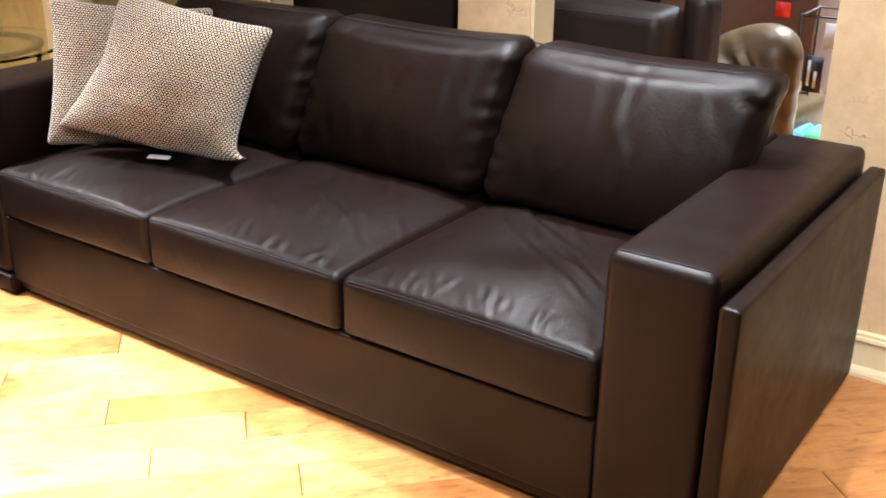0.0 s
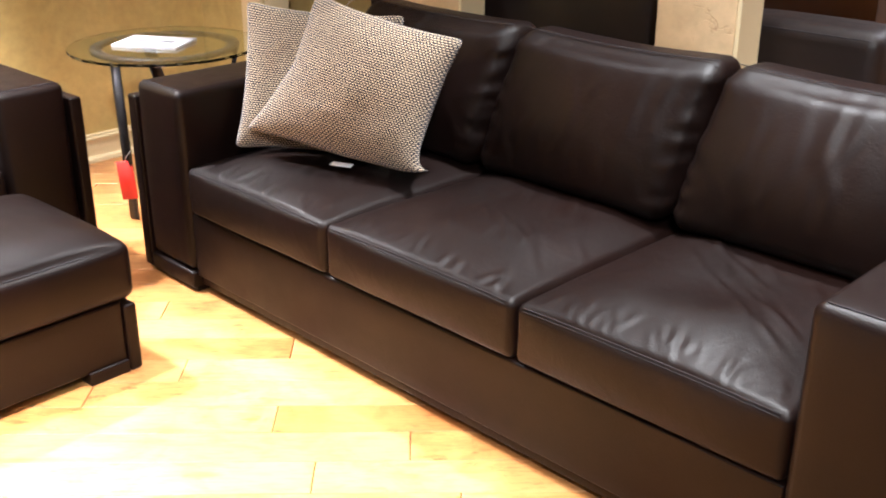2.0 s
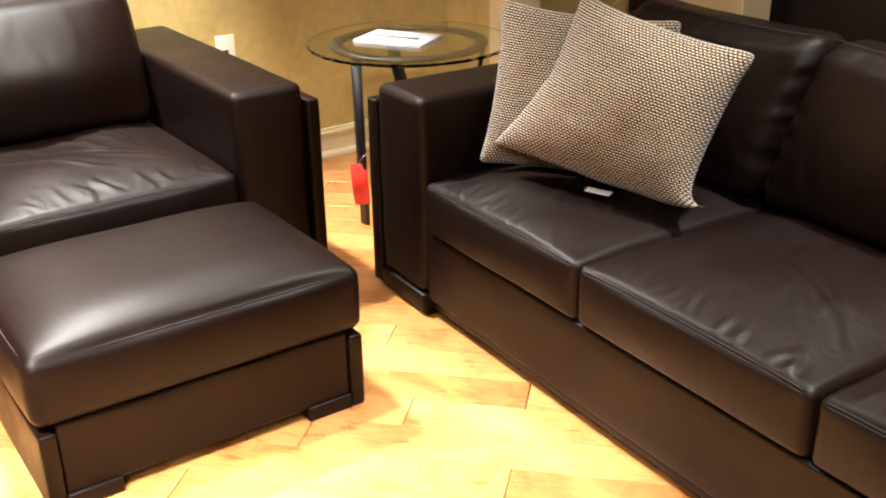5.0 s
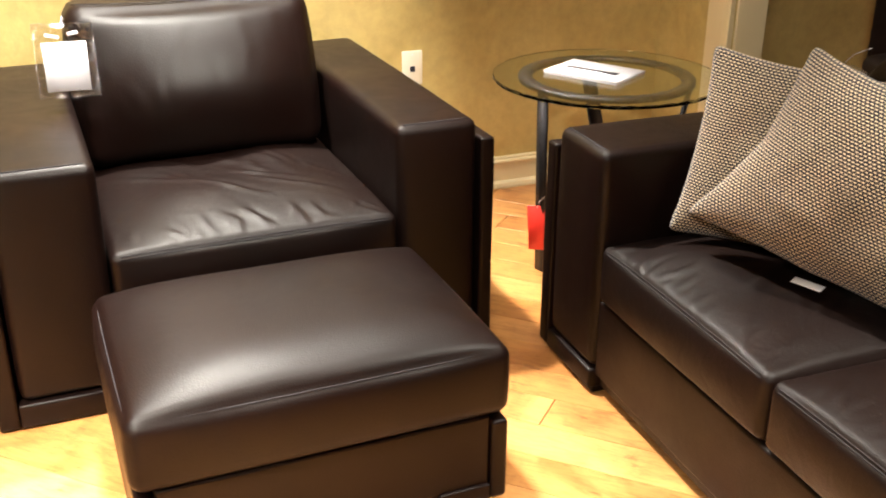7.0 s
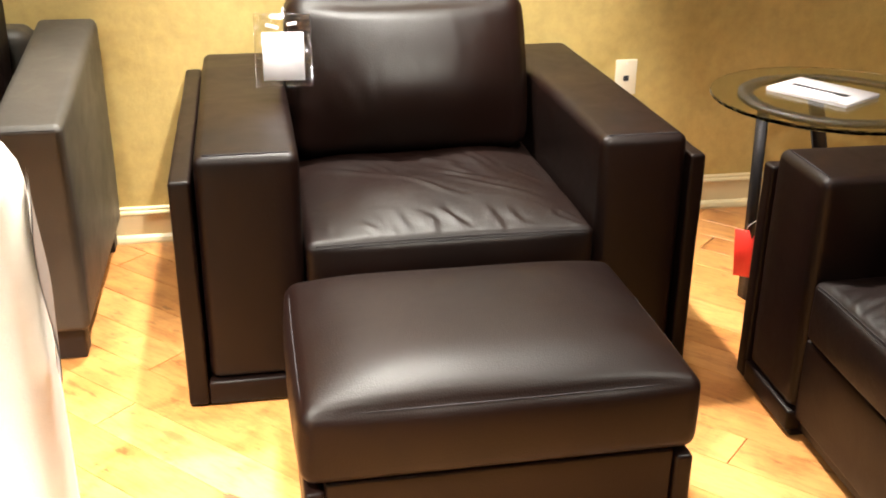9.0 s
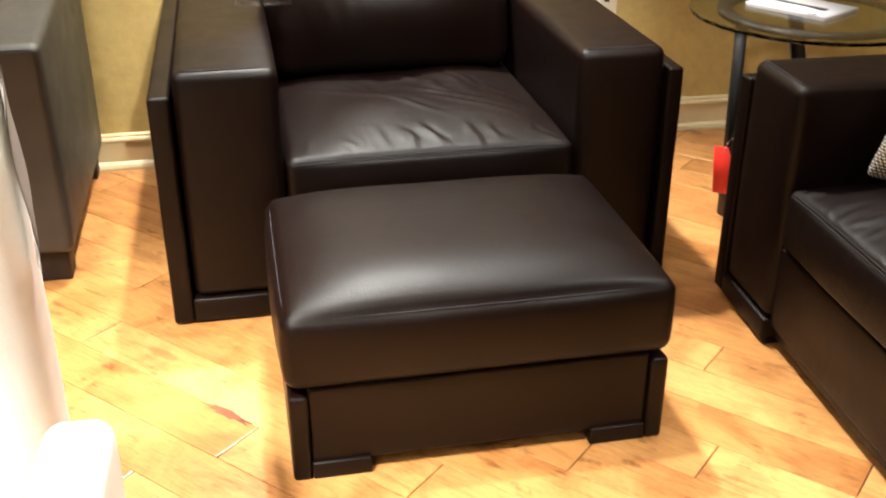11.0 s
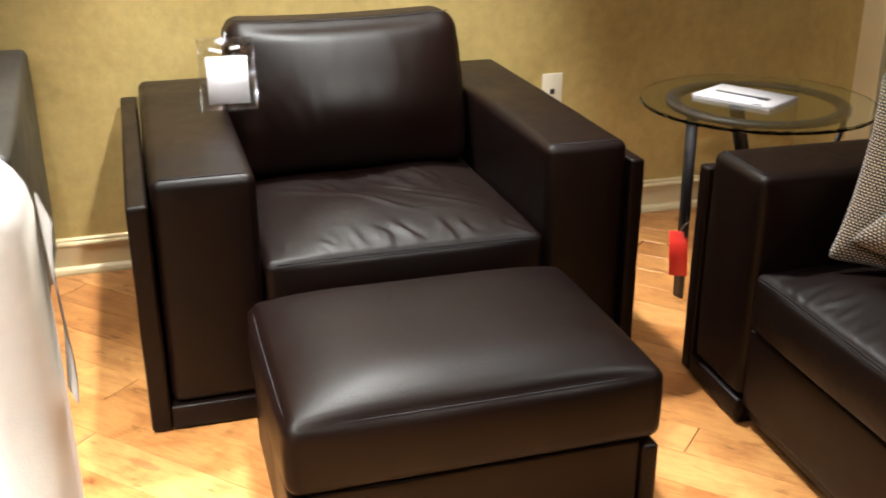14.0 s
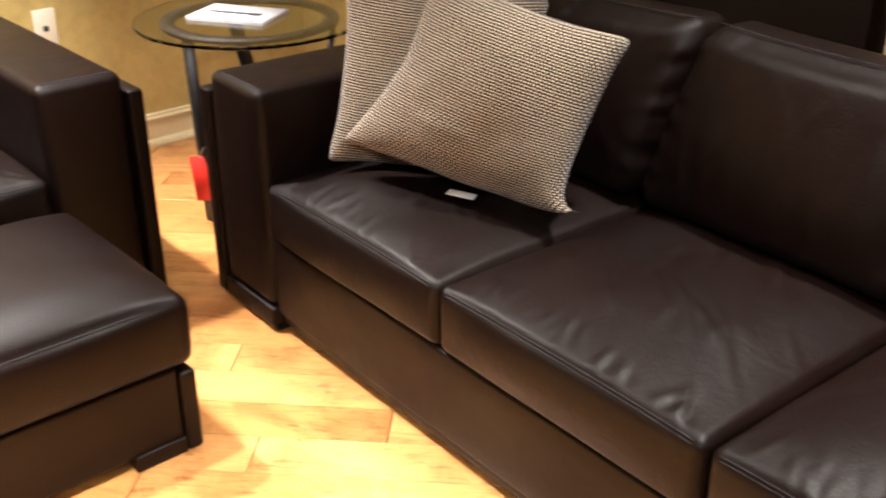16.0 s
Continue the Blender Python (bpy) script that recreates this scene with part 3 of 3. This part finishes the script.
# ---- throw pillows ----
def pillow(centre, right, up, w, h, puff, seed, label, slump=0.0):
    right, up = Vector(right).normalized(), Vector(up)
    up = (up - right * up.dot(right)).normalized()
    out = right.cross(up)
    m = Matrix((right, up, out)).transposed().to_4x4()
    m.translation = centre
    n = 52
    bm = bmesh.new()
    uv = bm.loops.layers.uv.new("UVMap")
    grid = {}
    rng = random.Random(seed)
    dents = [(rng.uniform(-0.8, 0.8), rng.uniform(-0.8, 0.8), rng.uniform(0, 3.1), rng.uniform(0.3, 0.6)) for _ in range(7)]
    for s in (-1, 1):
        for i in range(n + 1):
            for j in range(n + 1):
                u, v = -1 + 2 * i / n, -1 + 2 * j / n
                edge = i in (0, n) or j in (0, n)
                if edge and s == 1:
                    grid[s, i, j] = grid[-1, i, j]
                    continue
                ear = 1 + 0.040 * (abs(u) * abs(v)) ** 5 - 0.045 * (abs(u) * abs(v)) ** 18
                x = u * w / 2 * (1 - 0.050 * (1 - v * v) * abs(u) ** 2) * ear
                y = v * h / 2 * (1 - (0.05 if v > 0 else 0.015) * (1 - u * u) * abs(v) ** 2) * ear
                z = puff * ((1 - u ** 2) ** 0.5) * ((1 - v ** 2) ** 0.5) if not edge else 0
                k = (1 - u ** 4) * (1 - v ** 4)
                z += k * 0.007 * noise.noise(Vector((u * 2.2 + seed, v * 2.2, s)))
                for du, dv, a, reach in dents:
                    al = (u - du) * math.cos(a) + (v - dv) * math.sin(a)
                    ac = (u - du) * math.sin(a) - (v - dv) * math.cos(a)
                    z += k * 0.0014 * math.exp(-(al / reach) ** 2) * (math.exp(-(ac / 0.07) ** 2) - 0.7 * math.exp(-((ac - 0.12) / 0.07) ** 2))
                x -= slump * max(0, -u) * max(0, -v)
                y += slump * (0.45 * max(0, u) * max(0, -v) - 0.12 * max(0, -u) * max(0, -v))
                bend = 0.03 * u * u * v + 0.035 * max(0, u * -v - 0.72)
                flop = max(0.0, u * -v if u > 0 else 0.0) ** 9  # the low corner lies out on the seat
                grid[s, i, j] = bm.verts.new((x + 0.050 * flop, y + 0.030 * flop, s * z * (1 + 0.4 * flop) - bend + 0.02 * flop))
    for s in (-1, 1):
        for i in range(n):
            for j in range(n):
                f = bm.faces.new((grid[s, i, j], grid[s, i + 1, j], grid[s, i + 1, j + 1], grid[s, i, j + 1]))
                for loop, (a, b) in zip(f.loops, ((i, j), (i + 1, j), (i + 1, j + 1), (i, j + 1))):
                    loop[uv].uv = (a / n * w, b / n * h + (0.5 if s < 0 else 0))
    ob = part("throw_pillow", bm, WOOL)
    ob.matrix_basis = m
    return tagged(ob, label, "pillow", "throw pillows on the sofa")


front_pillow = pillow((0.648, 0.305, 0.640), (0.90, 0.36, -0.21), (0.10, 0.33, 0.93), 0.435, 0.39, 0.098, 3, "black and cream woven wool pillow leaning in front", 0.06)
pillow((0.435, 0.330, 0.615), (0.70, 0.70, -0.09), (-0.05, 0.17, 0.97), 0.435, 0.395, 0.072, 8, "black and cream woven wool pillow behind another")
bm = boxed((-0.032, -0.010, 0), (0.032, 0.010, 0.0016), 0.0004, 1)
bm.transform(front_pillow.matrix_basis.inverted() @ pose(0.640, 0.232, 0.440, 12, 0, 22))
part("care_label", bm, PAPER, front_pillow, "white sewn-in label")

small_tag = thing("clear_tag", pose(0.312, 0.545, 0.735, -12, 8, 8), "small clear vinyl tag on a thin cord behind the pillows", "tag")
part("sleeve", boxed((-0.036, -0.0008, 0.0), (0.036, 0.0008, 0.036), 0.0006, 1), FILM, small_tag)
part("slip", boxed((-0.034, -0.0018, 0.020), (0.034, -0.0010, 0.030)), GREYPAPER, small_tag, "grey paper slip")
part("cord", tube([(-0.03, 0, 0.034), (-0.012, -0.004, 0.06), (0.02, 0.0, 0.085)], 0.0008, 5), PAPER, small_tag)

# ---- side table ----
TX, TY = -0.378, 0.326
table = thing("side_table", pose(TX, TY, 0), "round glass-topped side table with black iron legs", "table")
TOP = 0.604
disc = bmesh.new()
bmesh.ops.create_cone(disc, cap_ends=True, segments=150, radius1=0.313, radius2=0.313, depth=0.010, matrix=Matrix.Translation((0, 0, TOP - 0.005)))
bmesh.ops.bevel(disc, geom=[e for e in disc.edges if abs(e.verts[0].co.z - e.verts[1].co.z) < 1e-5], offset=0.002, segments=2, affect="EDGES")
chips = random.Random(4)
for v in disc.verts:  # the rim is hand-chipped and catches the light
    if v.co.xy.length > 0.30:
        v.co.xy *= 1 + chips.uniform(-0.0045, 0.0025)
part("glass_top", disc, GLASS, table, "clear greenish glass disc", False).visible_shadow = False
part("ring", lathe([(0.205, TOP - 0.022), (0.242, TOP - 0.022), (0.242, TOP - 0.0105), (0.205, TOP - 0.0105)], 72), IRON, table)
AWAY, RIGHT = Vector((-0.87, 0.49, 0)), Vector((0.49, 0.87, 0))
for a in (226, 346, 106):
    d = RIGHT * math.cos(radians(a)) + AWAY * math.sin(radians(a))
    e = RIGHT * math.cos(radians(a - 45)) + AWAY * math.sin(radians(a - 45))
    foot_at, top_at = e * 0.160, d * 0.232  # the legs lean round, as well as in
    bm = boxed((-0.006, -0.018, 0), (0.006, 0.018, 1), 0.0)
    yaw = Matrix.Rotation(math.atan2(d.y, d.x), 4, "Z")
    for v in bm.verts:
        h = v.co.z
        v.co = (yaw @ Vector((v.co.x, v.co.y, 0))) + foot_at.lerp(top_at, h) + Vector((0, 0, h * (TOP - 0.0225)))
    bmesh.ops.bevel(bm, geom=bm.edges[:], offset=0.002, segments=2, affect="EDGES")
    part("leg", bm, IRON, table)

booklet = thing("booklet", pose(-0.400, 0.300, TOP, 0, 0, 33), "white booklet with a dark stripe on its cover", "booklet")
part("page_block", boxed((-0.113, -0.081, 0.0), (0.113, 0.081, 0.008), 0.001), PAPER, booklet)
part("cover", boxed((-0.114, -0.082, 0.0082), (0.114, 0.082, 0.0092)), PAPER, booklet)
bm = boxed((-0.085, -0.012, 0.0094), (0.045, 0.006, 0.0100), 0.0003, 1)
box(bm, (0.0455, -0.018, 0.0094), (0.075, 0.008, 0.0100), 0.0003, 1)
part("cover_stripe", bm, INK, booklet)
part("cover_mark", boxed((0.06, -0.075, 0.0094), (0.085, -0.068, 0.0098)), INK, booklet)

red = thing("red_tag", pose(-0.392, 0.148, 0.098, 0, -4, 52), "bright red card tag hanging on the table leg", "tag")
part("card", boxed((-0.028, -0.001, 0.0), (0.024, 0.001, 0.136), 0.0006, 1), RED, red)
part("string", tube([(0, 0, 0.13), (0.012, -0.012, 0.155), (0.034, -0.034, 0.178)], 0.0008, 5), PAPER, red)

# ---- outlet ----
outlet = thing("wall_outlet", WEST @ pose(0, 0.020, 0.467, 0, 0, 90), "ivory wall plate with a small dark socket", "outlet")
part("plate", boxed((-0.036, -0.007, -0.058), (0.036, 0.0, 0.058), 0.003), PLATE, outlet)
part("socket", boxed((-0.009, -0.009, -0.012), (0.009, -0.0071, 0.006), 0.001), INK, outlet)
for z in (-0.045, 0.045):
    part("screw", boxed((-0.003, -0.0085, z - 0.003), (0.003, -0.0071, z + 0.003), 0.001), LAMP_TRIM, outlet)

# ---- vinyl tag pouch on the armchair ----
pouch = thing("tag_pouch", CH @ pose(-0.345, 0.415, 0.638, -14, 2, 4), "clear vinyl pouch with a blank white card hung on the armchair", "tag")
rng = random.Random(17)
puckers = [(rng.uniform(-0.07, 0.07), rng.uniform(0.10, 0.18), rng.uniform(0.006, 0.016), rng.uniform(-0.006, 0.006)) for _ in range(26)]
bm = bmesh.new()
film = {}
for i in range(31):
    for j in range(37):
        x, z = -0.070 + 0.140 * i / 30, 0.178 * j / 36
        dent = sum(a * math.exp(-((x - px) ** 2 + (z - pz) ** 2) / r ** 2) for px, pz, r, a in puckers)
        film[i, j] = bm.verts.new((x, 0.0022 + dent + 0.0012 * math.sin(x * 70 + z * 40), z))
for i in range(30):
    for j in range(36):
        bm.faces.new((film[i, j], film[i + 1, j], film[i + 1, j + 1], film[i, j + 1]))
bmesh.ops.solidify(bm, geom=bm.faces[:], thickness=0.0006)
part("sleeve", bm, FILM, pouch)
# white strips stand in for glints on the crumpled vinyl
for x, z, w, a in ((-0.026, 0.146, 0.016, 14), (0.022, 0.152, 0.012, -10)):
    bm = boxed((-w, -0.0006, -0.004), (w, 0.0006, 0.004), 0.0003, 1)
    bm.transform(pose(x, -0.004, z, 0, a, 0))
    part("glint_strip", bm, PAPER, pouch, "white strip standing in for a glint")
part("card", boxed((-0.051, -0.0026, 0.016), (0.050, -0.0014, 0.132)), PAPER, pouch)
part("rim", tube([(-0.069, 0, 0.002), (0.069, 0, 0.002), (0.069, 0, 0.176), (-0.069, 0, 0.176)], 0.0009, 6, True), FILM, pouch)
part("loop", tube([(0, 0, 0.17), (0.004, 0.02, 0.19), (0.01, 0.06, 0.195), (0.02, 0.10, 0.19)], 0.0009, 5), PAPER, pouch)


# ---- grey sofa beside the armchair ----
def grey_sofa():
    s = thing("loveseat", pose(-0.305, -1.567, 0, 0, 0, 2.3), "grey-brown leather sofa with sloping arms against the wall", "sofa")

    def slope(q, u):
        n = noise.noise(q * 6)
        if u.z > 0:
            q.z += 0.10 * (1 - (u.x + 1) / 2) * u.z - 0.05 * u.z
        q.y += 0.006 * (1 - u.z ** 2) * (1 if u.y > 0 else -1) * (1 - u.x ** 4) + 0.0015 * n
        return q

    arm = part("arm", soft((-0.765, -0.165, 0.085), (0.0, 0.0, 0.66), 0.022, 0.04, slope), LEATHER_GREY, s)
    part("seam", tube([(0.003, -0.15 + 0.135 * i / 10, 0.602) for i in range(11)], 0.0017, 5), THREAD, arm)
    padded("back_rest", (-0.765, -1.8, 0.10), (-0.62, -0.166, 0.70), 0.04, s, LEATHER_GREY, 5, 0.01)
    padded("seat", (-0.615, -1.8, 0.10), (-0.01, -0.17, 0.42), 0.03, s, LEATHER_GREY, 6, 0.012)
    c = back_cushion("back_cushion", s, -0.80, -0.02, 61, 0.0, 0.0, 0.44, 0.2, 0.19)
    c.matrix_basis = pose(-0.34, -0.17, 0.43, 0, 0, 90) @ pose(-0.02, 0, 0)
    for x in (-0.76, -0.10):
        part("foot", boxed((x, -0.14, 0.0), (x + 0.07, -0.02, 0.084), 0.006), LEATHER_FAR, s)


grey_sofa()

# ---- white armchair ----
white = thing("white_armchair", pose(1.0, -1.357, 0), "white upholstered armchair with a tall rounded back", "armchair")
padded("backrest", (-0.20, -0.72, 0.10), (0.0, 0.0, 0.975), 0.085, white, WHITE, 2, 0.012)
padded("arm", (0.004, 0.016, 0.05), (0.62, 0.100, 0.505), 0.025, white, WHITE, 3, 0.004)
padded("arm", (0.004, -0.81, 0.05), (0.62, -0.725, 0.505), 0.025, white, WHITE, 4, 0.004)
padded("seat", (0.006, -0.72, 0.12), (0.61, 0.004, 0.40), 0.04, white, WHITE, 5, 0.012)
for x in (0.02, 0.55):
    for y in (-0.77, 0.02):
        part("leg", boxed((x, y, 0.0), (x + 0.045, y + 0.045, 0.12), 0.004), LEATHER_FAR, white)
sheet = thing("hanging_sheet", pose(0.93, -1.332, 0.665, 0, 0, 12), "grey paper price sheet hanging beside the white armchair", "sheet")
bm = bmesh.new()
rows = [[bm.verts.new((x * (1 - 0.6 * (1 - k / 12)), 0.004 * math.sin(k * 0.5 + x * 12) + off, 0.24 * k / 12)) for x in (-0.07, -0.03, 0.0, 0.03, 0.05)] for off in (0, 0.0015) for k in range(13)]
for base in (0, 13):
    for k in range(12):
        for i in range(4):
            bm.faces.new((rows[base + k][i], rows[base + k][i + 1], rows[base + k + 1][i + 1], rows[base + k + 1][i]))
part("paper", bm, GREYPAPER, sheet)

# ---- beyond the openings ----
def far_sofa(x0, x1, y, top, label, rot=0.0):
    s = thing("far_sofa", pose(x0, y, 0, 0, 0, rot), label, "sofa", "sofas beyond the openings")
    padded("back", (0, 0, 0.06), (x1 - x0, 0.2, top), 0.035, s, LEATHER_FAR, x0, 0.008)
    padded("seat", (0.03, 0.205, 0.08), (x1 - x0 - 0.03, 0.85, 0.42), 0.03, s, LEATHER_FAR, x0 + 1, 0.008)
    padded("arm", (-0.16, 0.0, 0.04), (-0.003, 0.86, 0.6), 0.03, s, LEATHER_FAR, x0 + 2, 0.006)
    part("seam", tube([(0.02 + (x1 - x0 - 0.04) * i / 20, -0.009, top - 0.012) for i in range(21)], 0.002, 5), THREAD, s)
    return s


far_sofa(-0.2, 0.97, 1.17, 0.835, "espresso leather sofa back seen through an opening")
far_sofa(1.16, 1.63, 1.19, 0.79, "espresso leather chair back with rounded corners")
screen = thing("tall_cabinet", pose(-0.75, 1.55, 0), "tall dark brown cabinet beyond the opening", "cabinet")
part("body", boxed((0, 0, 0.05), (1.3, 0.5, 2.1), 0.01), LEATHER_FAR, screen)
part("plinth", boxed((0.02, 0.02, 0), (1.28, 0.48, 0.05)), LEATHER_FAR, screen)

satin = thing("satin_chair", pose(1.66, 1.72, 0, 0, 0, -8), "bronze satin armchair with a rounded back", "armchair")
satin_folds = folds(5, 26, 0.16, 0.30, 0.12)


def satin_shape(q, u):
    q.y -= 0.03 * (1 - u.x ** 2) * (1 - u.z ** 4) if u.y < 0 else 0
    if u.y < 0.5:
        q.y -= 0.020 * crease(q.z * 0.8 + q.x * 0.6, q.x, satin_folds, 0.012)
    q.z += 0.03 * math.sin(q.x * 14 + 1) * max(0, u.z) ** 3
    return q


part("back", soft((-0.12, 0.0, 0.10), (0.19, 0.16, 0.665), 0.07, 0.0085, satin_shape), SATIN, satin)
padded("seat", (-0.12, 0.165, 0.08), (0.08, 0.62, 0.40), 0.05, satin, SATIN, 8, 0.02)
for x in (-0.10, 0.03):
    for y in (0.02, 0.55):
        part("leg", boxed((x, y, 0), (x + 0.04, y + 0.04, 0.10), 0.004), LEATHER_FAR, satin)

side_chair = thing("side_chair", pose(1.615, 1.36, 0, 0, 0, -6), "brown leather chair standing beside another", "chair")
padded("back", (0.0, 0.0, 0.10), (0.085, 0.12, 0.83), 0.035, side_chair, LEATHER_FAR, 3, 0.006)
padded("seat", (-0.02, 0.125, 0.10), (0.085, 0.32, 0.42), 0.03, side_chair, LEATHER_FAR, 4, 0.006)
for y in (0.02, 0.26):
    part("leg", boxed((0.01, y, 0), (0.05, y + 0.04, 0.12), 0.004), LEATHER_FAR, side_chair)

rack = thing("wire_rack", pose(1.785, 1.98, 0), "black wire display rack with hanging cards", "rack")
for x in (0.0, 0.17):
    for y in (0.0, 0.2):
        bar("post", [(x, y, 0.0), (x, y, 0.705)], 0.004, IRON, rack)
for z in (0.25, 0.70):
    part("rail", tube([(0, 0, z), (0.17, 0, z), (0.17, 0.2, z), (0, 0.2, z)], 0.0035, 6, True), IRON, rack)
for k in range(5):
    bar("shelf_wire", [(0.017 + 0.034 * k, 0.0, 0.252), (0.017 + 0.034 * k, 0.2, 0.252)], 0.002, IRON, rack, 6)
part("card", boxed((0.085, -0.012, 0.60), (0.145, -0.009, 0.685)), PAPER, rack, "white card")
sign = part("sign_card", boxed((0.035, -0.014, 0.455), (0.095, -0.010, 0.575)), INK, rack, "black sign card")
for x, z, h in ((0.047, 0.475, 0.085), (0.069, 0.470, 0.055)):
    part("writing_bar", boxed((x, -0.0165, z), (x + 0.010, -0.0145, z + h)), PAPER, sign)
GREEN = plain("green_cloth", (0.05, 0.30, 0.10), 0.8, vary=0.3)
BLUE = plain("blue_cloth", (0.04, 0.16, 0.36), 0.8, vary=0.3)
for x, w, mat, name in ((0.0, 0.05, BLUE, "blue"), (0.055, 0.06, GREEN, "green"), (0.12, 0.05, PAPER, "white")):
    cloth = padded("folded_cloth", (1.785 + x, 1.99, 0.2545), (1.785 + x + w, 2.15, 0.30), 0.012, None, mat, x * 9, 0.008, 0.02)
    tagged(cloth, name + " folded cloth lying on the wire rack", "cloth", "folded cloths")
cupboard = thing("low_cupboard", pose(0.95, 2.75, 0), "dark brown wooden cupboard beyond the opening", "cupboard")
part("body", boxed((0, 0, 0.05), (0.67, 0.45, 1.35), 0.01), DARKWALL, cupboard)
part("plinth", boxed((0.02, 0.02, 0), (0.65, 0.43, 0.05)), LEATHER_FAR, cupboard)
part("card", boxed((0.505, -0.006, 0.555), (0.565, -0.001, 0.615)), RED, cupboard, "red card")
# added pale slab that stands for the bright floor through the opening
rug = part("far_floor_slab", boxed((1.40, 2.75, 0.0005), (2.9, 4.6, 0.012), 0.004), FARFLOOR)
tagged(rug, "added pale cream slab standing for the bright floor beyond the opening", "rug")

# ---- ceiling lamps: unseen fixtures, added one per spot ----
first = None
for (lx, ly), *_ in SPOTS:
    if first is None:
        first = thing("ceiling_light", pose(lx, ly, CEILING), "unseen recessed ceiling spotlight with a pale trim ring, added at each lamp", "ceiling light", "recessed ceiling spotlights")
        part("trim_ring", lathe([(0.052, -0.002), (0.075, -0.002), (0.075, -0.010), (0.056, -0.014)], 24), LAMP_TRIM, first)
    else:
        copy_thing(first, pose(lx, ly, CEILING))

# ---- floor planks ----
PLANK_W, ROW0 = 0.1172, -0.220
JOINTS = {0: [0.073], 2: [0.463], 3: [0.20], 5: [0.463], 6: [0.78, -0.208], 7: [-0.575], 8: [0.888]}
turn = Matrix.Rotation(radians(FLOOR_TURN), 4, "Z")
inv = turn.inverted()
PX0, PX1, PY0, PY1 = LEFT - 0.25, 5.05, -4.45, 5.05


def clip(u0, u1, v0, v1):
    """The plank's rectangle, cut by the room's four walls."""
    poly = [turn @ Vector((u, v, 0)) for u, v in ((u0, v0), (u1, v0), (u1, v1), (u0, v1))]
    for axis, sign, limit in ((0, 1, PX0), (0, -1, -PX1), (1, 1, PY0), (1, -1, -PY1)):
        out = []
        for a, b in zip(poly, poly[1:] + poly[:1]):
            da, db = sign * a[axis] - limit, sign * b[axis] - limit
            if da >= 0:
                out.append(a)
            if da * db < 0:
                out.append(a + (b - a) * (da / (da - db)))
        poly = out
        if len(poly) < 3:
            return []
    return poly


def plank_mesh(bm, uv, poly, off, drop):
    g, bevel = 0.0004, 0.0009
    c = sum(poly, Vector()) / len(poly)
    loc = [inv @ p for p in poly]
    lc = inv @ c
    rings = []
    for inset, z in ((g, -0.011), (g, -bevel - drop), (g + bevel, -drop)):
        ring = []
        for p in loc:
            end = inset * 3.6
            q = Vector((p.x - math.copysign(min(end, abs(p.x - lc.x)), p.x - lc.x), p.y - math.copysign(min(inset, abs(p.y - lc.y)), p.y - lc.y), 0))
            w = turn @ q
            ring.append((bm.verts.new((w.x, w.y, z)), q))
        rings.append(ring)
    faces = [[r for r in rings[2]]]
    for one, two in zip(rings, rings[1:]):
        for k in range(len(one)):
            faces.append([one[k], one[(k + 1) % len(one)], two[(k + 1) % len(one)], two[k]])
    for f in faces:
        face = bm.faces.new([v for v, _ in f])
        for loop, (_, q) in zip(face.loops, f):
            loop[uv].uv = (q.x + off, q.y + off * 1.7)


rng = random.Random(5)
rest = bmesh.new()
rest_uv = rest.loops.layers.uv.new("UVMap")
near = []
for row in range(-60, 75):
    v1 = ROW0 - PLANK_W * row
    v0 = v1 - PLANK_W
    cuts = sorted(u + 0.016 for u in JOINTS.get(row, [rng.uniform(-0.6, 0.9)]))
    if row not in JOINTS:
        cuts = [cuts[0] + (0.9 if rng.random() < 0.5 else -0.7)]
    while cuts[0] > -7:
        cuts.insert(0, cuts[0] - rng.uniform(0.75, 1.5))
    while cuts[-1] < 8:
        cuts.append(cuts[-1] + rng.uniform(0.75, 1.5))
    for u0, u1 in zip(cuts, cuts[1:]):
        poly = clip(u0, u1, v0, v1)
        if not poly:
            continue
        c = sum(poly, Vector()) / len(poly)
        off, drop = rng.uniform(0, 40), rng.uniform(0, 0.0004)
        if -1.2 < c.x < 2.6 and -1.9 < c.y < 0.5:
            near.append((poly, off, drop))
        else:
            plank_mesh(rest, rest_uv, poly, off, drop)
for poly, off, drop in near:
    bm = bmesh.new()
    uv = bm.loops.layers.uv.new("UVMap")
    plank_mesh(bm, uv, poly, off, drop)
    part("plank", bm, WOOD, floor, "", False)
tagged(part("planks", rest, WOOD, floor, "", False), kind="stuff")

# a long reddish knot in one plank
rng = random.Random(12)
bm = bmesh.new()
ring = []
for k in range(28):
    a = math.tau * k / 28
    r = 1 + rng.uniform(-0.3, 0.3)
    ring.append(bm.verts.new(Vector((0.062 * r * math.cos(a), 0.011 * r * math.sin(a), 0.0))))
bm.faces.new(ring)
bm.transform(Matrix.Translation((0.311, -1.185, 0.0003)) @ turn)
part("knot", bm, plain("red_knot", (0.26, 0.06, 0.02), 0.4, grain=160, vary=0.6), floor, "reddish brown knot", False)
